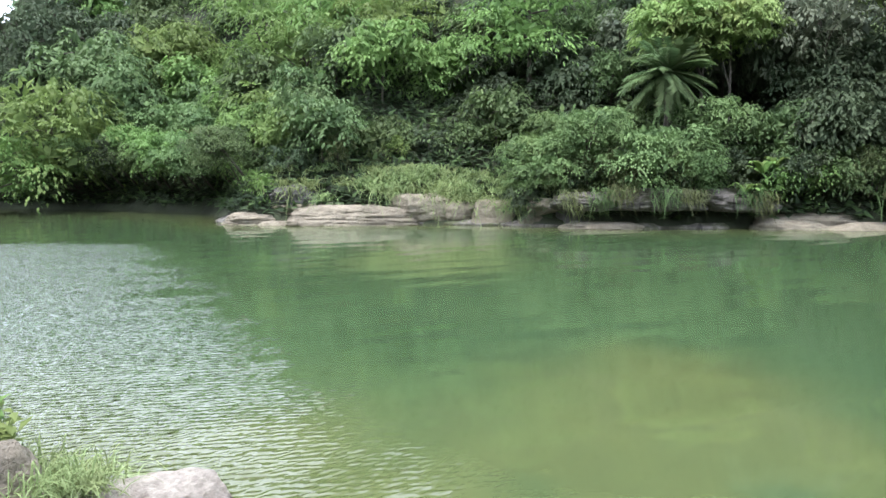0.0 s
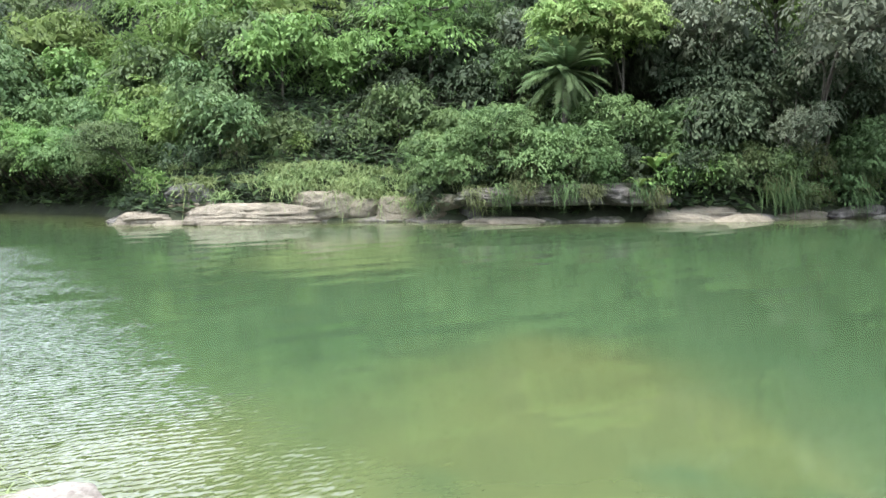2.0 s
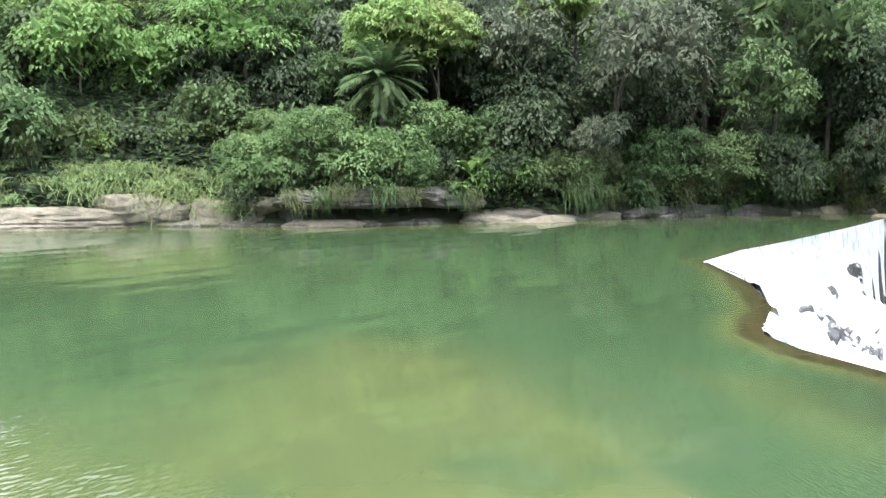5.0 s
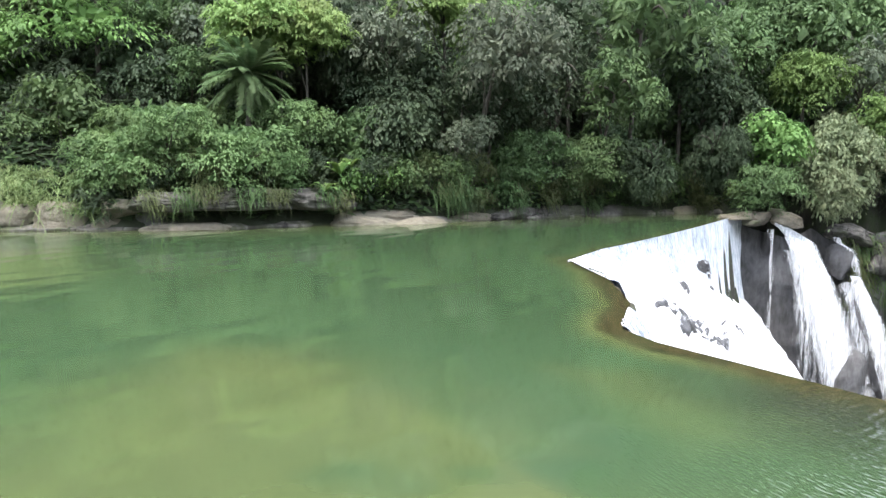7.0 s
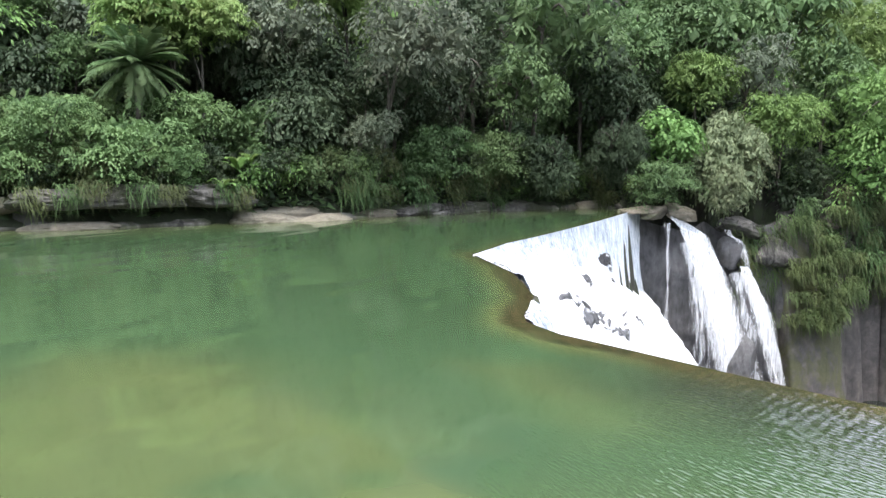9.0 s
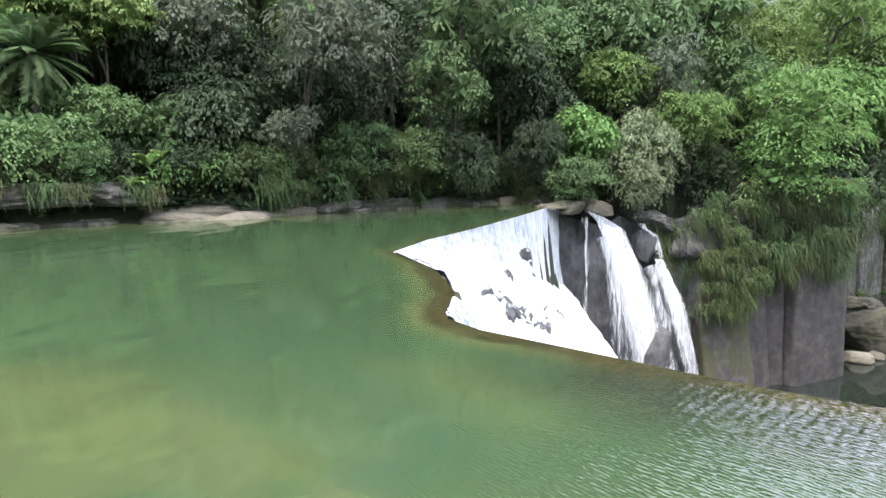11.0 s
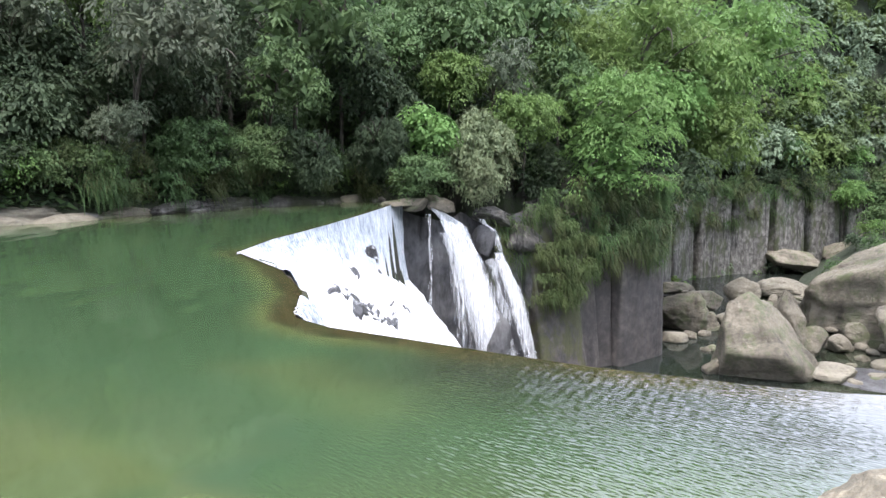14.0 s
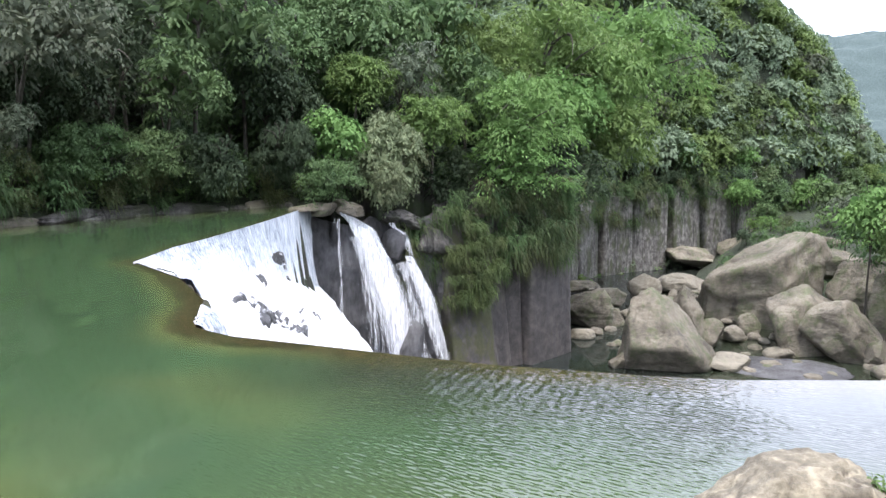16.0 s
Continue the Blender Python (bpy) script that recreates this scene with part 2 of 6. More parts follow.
def water_material(name, murk, bed, clear, ripple, level=1.0):
    """River water: the bed shows through where the stored depth is small, murky green where it is deep."""
    n = Nodes(name)
    v = n.place()
    d = n.add("ShaderNodeAttribute")
    d.attribute_name = "depth"
    haze = n.math("SUBTRACT", 1.0, n.math("POWER", 2.718, n.math("MULTIPLY", d.outputs["Fac"], -clear)))
    sand = n.ramp(n.noise(v, 1.1, 6, 0.65, 0.3), (0.32, tuple(0.84 * c for c in bed)), (0.6, bed))
    weed = n.ramp(n.noise(v, 3.2, 6, 0.7, 0.6), (0.38, (0.017, 0.014, 0.007)), (0.62, (0.052, 0.041, 0.018)))
    sand = n.mix(n.span(n.math("ADD", d.outputs["Fac"], n.math("MULTIPLY", n.math("SUBTRACT", n.noise(v, 2.0, 5, 0.65), 0.5), 0.4)), 0.3, 0.62, 1.0, 0.0), sand, weed)
    sep = n.add("ShaderNodeSeparateXYZ")
    n.link(v, sep.inputs[0])
    x, y = sep.outputs[0], sep.outputs[1]
    rim = n.math("MULTIPLY", n.span(n.math("ADD", x, n.math("MULTIPLY", n.noise(v, 1.2, 4), 1.2)), 7.6, 9.4), n.span(y, 7.6, 5.6))
    sand = n.mix(rim, sand, weed)
    murk = n.mix(n.noise(v, 0.12, 2), tuple(0.82 * k for k in murk), tuple(1.12 * k for k in murk))
    c = n.mix(haze, sand, n.mix(rim, murk, (0.019, 0.026, 0.017)))
    n.color(c)
    n.rough(0.075)
    n.bsdf.inputs["IOR"].default_value = 1.33
    n.bsdf.inputs["Specular IOR Level"].default_value = 1.0
    fray = n.math("MULTIPLY", n.math("SUBTRACT", n.noise(v, 0.8, 4, 0.65, 0.4), 0.5), 5.0)
    west = n.span(n.math("ADD", n.math("ADD", x, n.math("MULTIPLY", y, 0.49)), fray), 3.9, 0.4)
    west = n.math("MULTIPLY", west, n.span(n.math("ADD", y, fray), 28.5, 26.5))
    west = n.math("MULTIPLY", west, n.span(n.math("ADD", n.math("ADD", x, n.math("MULTIPLY", y, 0.52)), n.math("MULTIPLY", fray, 0.35)), -1.5, 1.5, 1.35, 1.0))
    east = n.span(n.math("ADD", n.math("SUBTRACT", y, n.math("MULTIPLY", x, 0.15)), n.math("MULTIPLY", fray, 0.3)), 4.9, 2.6)
    east = n.math("MULTIPLY", n.math("MULTIPLY", east, n.span(x, 4.2, 7.2)), n.span(n.math("ADD", y, fray), 0.3, 2.4, 0.25, 1.0))
    east = n.math("MULTIPLY", east, n.span(n.math("ADD", x, n.math("MULTIPLY", fray, 0.08)), 9.95, 9.2, 0.25, 1.0))
    paws = n.span(n.noise(v, 0.55, 3, 0.6, 0.4), 0.3, 0.6, 0.55, 1.0)
    # slopes of the wavelets: crest angle, length to width, fineness, strength, where the wind raises them
    parts = [n.slope(4.5, 38, 42.0, 0.80 * ripple, n.math("MULTIPLY", west, paws)),
             n.slope(4.5, 8, 28.0, 0.95 * ripple, n.math("MULTIPLY", west, paws)),
             n.slope(5.0, 80, 60.0, 0.85 * ripple, n.math("MULTIPLY", east, paws)),
             n.slope(4.0, 106, 36.0, 0.35 * ripple, n.math("MULTIPLY", east, paws)),
             n.slope(4.0, 6, 22.0, 0.5 * ripple, n.math("MULTIPLY", east, n.span(x, 7.9, 9.3))),
             n.slope(2.5, 20, 2.2, 0.05 * level, None)]
    total = parts[0]
    for p in parts[1:]:
        total = n.vmath("ADD", total, p)
    up = n.add("ShaderNodeCombineXYZ", Z=1.0)
    n.normal(n.vmath("NORMALIZE", n.vmath("ADD", total, up.outputs[0])))
    return n.mat


M_WATER = water_material("river_water", (0.0235, 0.0515, 0.0255), (0.092, 0.096, 0.032), 0.85, 0.9)
M_POOL = water_material("gorge_water", (0.012, 0.018, 0.016), (0.05, 0.045, 0.03), 0.9, 0.6, 6.0)


def foam_material(name, veil):
    """White water: streaks along the fall; a veil is broken up into strands that let the rock show."""
    n = Nodes(name)
    st = n.noise(n.place((5.5, 5.5, 0.2)), 2.2, 6, 0.7, 0.15)
    lump = n.noise(n.place((1, 1, 0.5)), 0.9, 4, 0.6)
    comb = n.add("ShaderNodeAttribute")
    comb.attribute_name = "comb"
    body = n.math("SUBTRACT", n.math("ADD", n.math("MULTIPLY", st, 0.72), n.math("MULTIPLY", lump, 0.28)), -0.05 if veil else 0.025)
    n.color(n.ramp(n.math("SUBTRACT", body, n.math("MULTIPLY", comb.outputs["Fac"], 0.125)), (0.29, (0.12, 0.15, 0.19)), (0.39, (0.42, 0.48, 0.54)), (0.51, (0.86, 0.88, 0.90))))
    n.rough(0.5)
    n.normal(n.bump(n.noise(n.place((3, 3, 0.35)), 4, 5, 0.7), 0.7, 0.12))
    if veil:
        thin = n.add("ShaderNodeAttribute")
        thin.attribute_name = "thin"
        fine = n.noise(n.place((4.0, 4.0, 0.3)), 2.6, 6, 0.72, 0.3)
        solid = n.span(n.math("SUBTRACT", fine, n.math("MULTIPLY", thin.outputs["Fac"], 0.45)), 0.08, 0.5)
        clear = n.add("ShaderNodeBsdfTransparent")
        mx = n.add("ShaderNodeMixShader")
        n.link(solid, mx.inputs[0])
        n.link(clear.outputs[0], mx.inputs[1])
        n.link(n.bsdf.outputs[0], mx.inputs[2])
        n.link(mx.outputs[0], n.out.inputs[0])
    return n.mat


def rib_material():
    """Wet black rock with thin white strands of water running over it."""
    n = Nodes("streaked_rib")
    v = n.place()
    m = n.add("ShaderNodeMapping")
    m.vector_type = "TEXTURE"
    m.inputs["Scale"].default_value = (4.0, 0.55, 0.8)
    m.inputs["Rotation"].default_value = (0, radians(12), radians(25.5))
    n.link(v, m.inputs["Vector"])
    strand = n.span(n.noise(m.outputs[0], 1.9, 6, 0.68, 0.9), 0.55, 0.62)
    rock = n.ramp(n.noise(v, 3.5, 7, 0.7), (0.35, (0.012, 0.012, 0.014)), (0.65, (0.07, 0.068, 0.07)))
    n.color(n.mix(strand, rock, (0.78, 0.81, 0.84)))
    n.rough(n.span(strand, 0, 1, 0.3, 0.55))
    n.normal(n.bump(n.noise(v, 5, 6, 0.7), 0.6, 0.06))
    return n.mat


M_RIB = rib_material()
M_FOAM = foam_material("white_water", False)
M_VEIL = foam_material("veil_water", True)


# ---- mesh helpers ----
def mesh_of(name, verts, faces, material, smooth=False):
    me = bpy.data.meshes.new(name)
    verts = np.asarray(verts, dtype=np.float32)
    faces = np.asarray(faces, dtype=np.int32)
    n, k = faces.shape
    me.vertices.add(len(verts))
    me.vertices.foreach_set("co", verts.ravel())
    me.loops.add(n * k)
    me.loops.foreach_set("vertex_index", faces.ravel())
    me.polygons.add(n)
    me.polygons.foreach_set("loop_start", np.arange(0, n * k, k, dtype=np.int32))
    me.update(calc_edges=True)
    me.validate()
    me.materials.append(material)
    if smooth:
        me.polygons.foreach_set("use_smooth", np.ones(n, dtype=bool))
    return me


def child(name, me, parent, label=""):
    ob = new(name, me)
    ob.parent = parent
    if label:
        ob["label"] = label
    return ob


def noise3(p, scale, seed=0.0):
    """Cheap smooth value noise on an (n, 3) array, from -1 to 1."""
    q = np.asarray(p) / scale + seed * 17.31 + 1000.0
    i = np.floor(q).astype(np.int64)
    f = q - i
    f = f * f * (3 - 2 * f)
    total = 0.0
    for dx in (0, 1):
        for dy in (0, 1):
            for dz in (0, 1):
                a, b, c = i[:, 0] + dx, i[:, 1] + dy, i[:, 2] + dz
                h = (a * 374761393 + b * 668265263 + c * 2147483647) & 0xFFFFFFFF
                h = ((h ^ (h >> 13)) * 1274126177) & 0xFFFFFFFF
                r = ((h ^ (h >> 16)) & 0xFFFF) / 32767.5 - 1.0
                total = total + r * np.where(dx, f[:, 0], 1 - f[:, 0]) * np.where(dy, f[:, 1], 1 - f[:, 1]) * np.where(dz, f[:, 2], 1 - f[:, 2])
    return total


def polyline_dist(px, py, line):
    best = np.full(px.shape, 1e9)
    for (ax, ay), (bx, by) in zip(line[:-1], line[1:]):
        vx, vy = bx - ax, by - ay
        t = np.clip(((px - ax) * vx + (py - ay) * vy) / (vx * vx + vy * vy), 0, 1)
        best = np.minimum(best, np.hypot(px - ax - t * vx, py - ay - t * vy))
    return best


def inside(px, py, poly):
    hit = np.zeros(px.shape, dtype=bool)
    for (ax, ay), (bx, by) in zip(poly, poly[1:] + poly[:1]):
        if ay == by:
            continue
        cross = ((ay > py) != (by > py)) & (px < (bx - ax) * (py - ay) / (by - ay) + ax)
        hit ^= cross
    return hit


# ---- plan of the river ----
FAR_BANK = [(-400, 90), (-120, 66), (-60, 55), (-30, 49.8), (-23, 47.8), (-13.5, 43), (-10.5, 36.6), (-9, 35.4), (-2.5, 35.0),
            (1.2, 34.7), (5.4, 32.9), (8.8, 32.0), (13.6, 31.8), (18.5, 30.9), (22.3, 31.3), (33.8, 30.5), (37, 29)]
GORGE_WALL = [(37, 29), (36.5, 26.9), (40, 25), (44, 22.8), (48, 21), (51, 19.8), (55, 18), (58, 19.4), (60.5, 24), (70, 28), (91, 26),
              (101, 20.5), (112, 13), (126, 3), (140, -7.5), (220, -13), (600, -24)]
LIP = [(12.5, -3.6), (11.4, -0.7), (10.6, 1), (10.3, 2), (10.1, 3.1), (9.9, 4), (9.8, 5.3), (9.7, 7), (9.6, 8.4), (9.8, 9.4),
       (10.7, 10.2), (11.7, 11.1), (12.5, 12.2), (13.1, 13.1), (14.2, 14.6), (15, 16.9)]
FAR_LIP = [(15, 16.9), (17.8, 18.5), (20.1, 19.5), (23, 20.7), (27.9, 23), (33.8, 25.9), (36.5, 26.9)]
NEAR_BANK = [(-400, 40), (-120, 26), (-60, 18), (-25, 10), (-10, 7), (-4, 5.4), (-1, 4.7), (1, 4.4), (3, 3.6), (5, 2.0), (6.2, 0), (7.5, -2), (12.5, -3.6)]
RIGHT_BANK = [(12.5, -3.6), (14, -8), (30, -10), (58, -6.5), (66, -5), (80, -5.5), (110, -9), (160, -18), (600, -40)]
HILL = FAR_BANK + GORGE_WALL[1:] + [(600, 900), (-400, 900)]
NEAR = NEAR_BANK + RIGHT_BANK[1:] + [(600, -900), (-400, -900)]
UPPER = NEAR_BANK + LIP[1:] + FAR_LIP[1:] + FAR_BANK[::-1]
BAR_A = [(0.4, 5.6), (0.2, 7.9), (0.8, 10.4), (2.8, 12.0), (4.5, 11.0), (5.2, 8), (5.1, 5.9), (3.9, 5.9), (3, 6.5), (2.6, 5.4)]
BAR_B = [(7.2, 8.0), (8.2, 7.4), (7.9, 5.2), (6.4, 5.0), (6.7, 6.7)]
BAR_C = [(-3.5, 21), (-0.2, 18.4), (2.6, 20.2), (3, 28), (-2.5, 28)]
BAR_D = [(-4, 5), (-3, 8), (-0.9, 9), (-0.6, 5)]
LOW_WATER = -12.0
FLOW_A = Vector((0.903, 0.430))
FLOW_N = Vector((0.430, -0.903))


def cascade_height(px, py):
    """Height of the steep face below the far lip."""
    u = (px - 15) * FLOW_A.x + (py - 16.9) * FLOW_A.y
    d = (px - 15) * FLOW_N.x + (py - 16.9) * FLOW_N.y
    curtain = 0.45 + 4.1 * np.clip(u / 22, 0, 1.05) ** 1.3
    z = -curtain * np.clip(d / 0.5, 0, 1) ** 0.8 - 1.3 * np.maximum(d - 0.5, 0)
    return u, d, z


def river_depth(px, py):
    """Depth of the upper pool: shelving banks, a shallow rim at the lip and sand bars with soft edges."""
    p3 = np.stack([px, py, np.zeros_like(px)], 1)
    dn, df = polyline_dist(px, py, NEAR_BANK), polyline_dist(px, py, FAR_BANK)
    dl = np.minimum(polyline_dist(px, py, LIP), polyline_dist(px, py, FAR_LIP) * 1.8)
    dl = dl * np.where((px > 8) & (py > 7.5), 0.85, 1.0)
    wob = 0.35 * noise3(p3, 1.3, 8) + 0.18 * noise3(p3, 0.5, 9)
    depth = np.minimum(np.where(px > 4.6, 0.6 + 0.8 * dn, 0.3 + 0.34 * dn), 2.6)
    for bar, top, soft in ((BAR_A, 0.95, 2.8), (BAR_B, 1.25, 1.2), (BAR_C, 1.3, 3.0), (BAR_D, 0.85, 1.4)):
        e = polyline_dist(px, py, bar + bar[:1]) * np.where(inside(px, py, bar), 1, -1) + wob
        k = np.clip(e / soft + 0.5, 0, 1)
        depth = np.minimum(depth, 9) * (1 - k * k * (3 - 2 * k)) + np.minimum(depth, top) * k * k * (3 - 2 * k)
    for hx, hy, hr in ((0.8, 6.4, 0.3), (1.9, 6.4, 0.14), (3.1, 6.2, 0.35), (3.4, 5.7, 0.3), (6.0, 5.5, 0.4), (5.0, 5.2, 0.4), (4.2, 5.5, 0.25)):
        depth = depth + 0.9 * np.exp(-((px - hx) ** 2 + (py - hy) ** 2 * 2) / hr ** 2)
    depth = np.minimum(depth, 0.25 + 0.45 * df)
    depth = np.minimum(depth, 0.05 + 4.0 * np.maximum(dl + wob * 0.5 - 0.25, 0) ** 1.4)
    return np.maximum(depth, 0.02)


def ground_height(px, py):
    px, py = np.asarray(px, float), np.asarray(py, float)
    p3 = np.stack([px, py, np.zeros_like(px)], 1)
    rough = 1.2 * noise3(p3, 9, 1) + 0.5 * noise3(p3, 3, 2)
    big = noise3(p3, 38, 3)
    d_far = polyline_dist(px, py, FAR_BANK)
    d_hill = np.minimum(d_far, polyline_dist(px, py, GORGE_WALL))
    d_near = np.minimum(polyline_dist(px, py, NEAR_BANK), polyline_dist(px, py, RIGHT_BANK))
    in_hill, in_near, in_up = inside(px, py, HILL), inside(px, py, NEAR), inside(px, py, UPPER)
    az = np.degrees(np.arctan2(px, py))
    dist = np.hypot(px, py)
    sky = np.interp(az, [-50, -36, -31, -26, -20, -14, -6, 52, 62, 70, 78, 83, 86.3, 87.8, 89.1, 89.8, 90.9, 92, 93, 95], [3, 5.5, 10.2, 13.5, 16, 20, 40, 40, 27, 20, 17, 15, 11.3, 9.7, 8.4, 6.9, 6.1, 4.8, 2.6, -2])
    cap = 3 + np.minimum(dist, 170) * np.tan(np.radians(sky)) - np.where(px > 30, 6.0, 7.5)
    slope = 0.35 + 0.80 * np.minimum(d_hill, 11) + 1.1 * np.maximum(d_hill - 11, 0) + 6 * big * np.clip(d_hill / 25, 0, 1) + rough * np.clip(d_hill / 4, 0.1, 1)
    bluff = 0.35 + 1.0 * d_hill + 1.6 * np.maximum(d_hill - 3, 0) + rough * np.clip(d_hill / 4, 0.1, 1)
    slope = slope + np.clip((px - 62) / 22, 0, 1) * np.maximum(bluff - slope, 0)
    slope = np.where(d_hill > 60, slope - 0.6 * (d_hill - 60), slope)
    hill = np.minimum(slope, np.maximum(cap, 0.6 + 0.02 * d_hill))
    hill = np.minimum(hill, 75 + 10 * big)
    hill = np.where((px > 38) & (polyline_dist(px, py, GORGE_WALL) < 1.2), -13.5, hill)
    east = np.clip((px - 13) / 6, 0, 1)
    near = np.minimum(0.25 + 0.55 * d_near, 1.3 + 0.01 * d_near) + 0.08 * rough
    near = near * (1 - east) + east * np.minimum(-11 + 0.9 * d_near, 12)
    # unseen hill behind the camera, added to block low sky light
    near = near + np.clip((45 - px) / 25, 0, 1) * np.minimum(1.25 * np.maximum(-7 - py, 0), 48) * (1 + 0.1 * big)
    upper = -river_depth(px, py) - 0.05
    u, d, z = cascade_height(px, py)
    steep = -0.35 - 6.0 * polyline_dist(px, py, LIP)
    face = np.where((u > -7.5) & (u < 22.4), np.maximum(z - 0.5, np.where(u < 0, -8.0, -30)), -30.0)
    gorge = np.maximum(np.maximum(np.minimum(face, -0.35), np.where(u < 0, steep, -30)), -13.0 + 0.4 * rough + np.clip((px - 64) * 0.14, 0, 9) * np.clip((15 - py) / 8, 0, 1))
    return np.where(in_hill, hill, np.where(in_near, near, np.where(in_up, upper, gorge)))


def spaced(knots):
    return np.concatenate([np.arange(a, b, s) for a, b, s in knots])


def height_sheet(name, xs, ys, height, material):
    X, Y = np.meshgrid(xs, ys, indexing="ij")
    v = np.stack([X.ravel(), Y.ravel(), height(X.ravel(), Y.ravel())], 1)
    k = np.arange(len(v)).reshape(X.shape)
    f = np.stack([k[:-1, :-1].ravel(), k[1:, :-1].ravel(), k[1:, 1:].ravel(), k[:-1, 1:].ravel()], 1)
    return new(name, mesh_of(name, v, f, material, True))


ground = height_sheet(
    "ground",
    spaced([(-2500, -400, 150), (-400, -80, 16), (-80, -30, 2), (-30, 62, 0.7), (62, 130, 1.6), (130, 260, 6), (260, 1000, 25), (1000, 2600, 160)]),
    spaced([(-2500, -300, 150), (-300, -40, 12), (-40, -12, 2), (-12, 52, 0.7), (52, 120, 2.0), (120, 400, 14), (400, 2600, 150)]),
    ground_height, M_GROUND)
tagged(ground, "dark leaf-littered soil and rock of the river valley", "ground", kind="structure")


def far_hill_height(px, py):
    p3 = np.stack([px, py, np.zeros_like(px)], 1)
    ridge = 128 * np.exp(-(((px - 820) / 170) ** 2)) * np.clip(1.05 - ((py - 40) / 700) ** 2, 0, 1)
    return -14 + ridge * (1 + 0.10 * noise3(p3, 140, 5)) + 4 * noise3(p3, 40, 6) + 3.5 * noise3(p3, 9, 7)


# the ridge's foliage colour has the blue of distance haze mixed in
M_FAR_HAZY = leaf_material("hazy_far_woods", (0.034, 0.056, 0.056), (0.070, 0.098, 0.092), 0.0, 0.9)
far_hills = height_sheet("backdrop", np.arange(480, 860, 4.0), np.arange(-420, 240, 4.0), far_hill_height, M_FAR_HAZY)
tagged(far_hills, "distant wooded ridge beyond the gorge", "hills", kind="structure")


def water_sheet(name, outline, z, material, label, depth, box, step):
    """A flat sheet cut to its outline, with the water's depth stored at its points."""
    from mathutils.geometry import delaunay_2d_cdt
    n = len(outline)
    pts = [Vector(p) for p in outline]
    xs, ys = np.arange(box[0], box[2], step), np.arange(box[1], box[3], step)
    X, Y = np.meshgrid(xs, ys)
    X, Y = X.ravel() + 0.01, Y.ravel() + 0.013
    ok = inside(X, Y, outline) & (polyline_dist(X, Y, outline + outline[:1]) > step * 0.4)
    pts += [Vector((x, y)) for x, y in zip(X[ok], Y[ok])]
    vs, _, fs, *_ = delaunay_2d_cdt(pts, [(i, (i + 1) % n) for i in range(n)], [], 1, 1e-5)
    v = np.array([(p.x, p.y, z) for p in vs])
    f = np.array([list(q) for q in fs])
    a, b, c = v[f[:, 0]], v[f[:, 1]], v[f[:, 2]]
    flip = np.cross(b - a, c - a)[:, 2] < 0
    f[flip] = f[flip][:, ::-1]
    me = mesh_of(name, v, f, material)
    at = me.attributes.new("depth", "FLOAT", "POINT")
    at.data.foreach_set("value", depth(v[:, 0], v[:, 1]).astype(np.float32))
    return tagged(new(name, me), label, "river", kind="structure")


river_edge = [(x, y - 0.5) for x, y in NEAR_BANK[:-1]] + LIP + FAR_LIP[1:] + [(x, y + 0.6) for x, y in FAR_BANK[::-1]]
river = water_sheet("water", river_edge, 0.0, M_WATER, "calm green river water with wind ripples and pale sandy shallows", river_depth, (-14, -4, 38, 36), 0.33)
pool = water_sheet("lower_water", [(10.5, -12), (104, -10), (106, 22), (90, 32), (40, 32), (20, 20), (10.5, 8)], LOW_WATER, M_POOL,
                   "dark shaded river water below the falls", lambda px, py: np.full(px.shape, 2.5), (20, -10, 110, 30), 4.0)

# ---- rocks ----
_bm = bmesh.new()
bmesh.ops.create_icosphere(_bm, subdivisions=5, radius=1.0)
ICO_V = np.array([v.co[:] for v in _bm.verts])
ICO_F = np.array([[v.index for v in f.verts] for f in _bm.faces])
_bm.free()
_bm = bmesh.new()
bmesh.ops.create_icosphere(_bm, subdivisions=4, radius=1.0)
ICO3_V = np.array([v.co[:] for v in _bm.verts])
ICO3_F = np.array([[v.index for v in f.verts] for f in _bm.faces])
_bm.free()

_bm = bmesh.new()
bmesh.ops.create_icosphere(_bm, subdivisions=3, radius=1.0)
ICO2_V = np.array([v.co[:] for v in _bm.verts])
ICO2_F = np.array([[v.index for v in f.verts] for f in _bm.faces])
_bm.free()


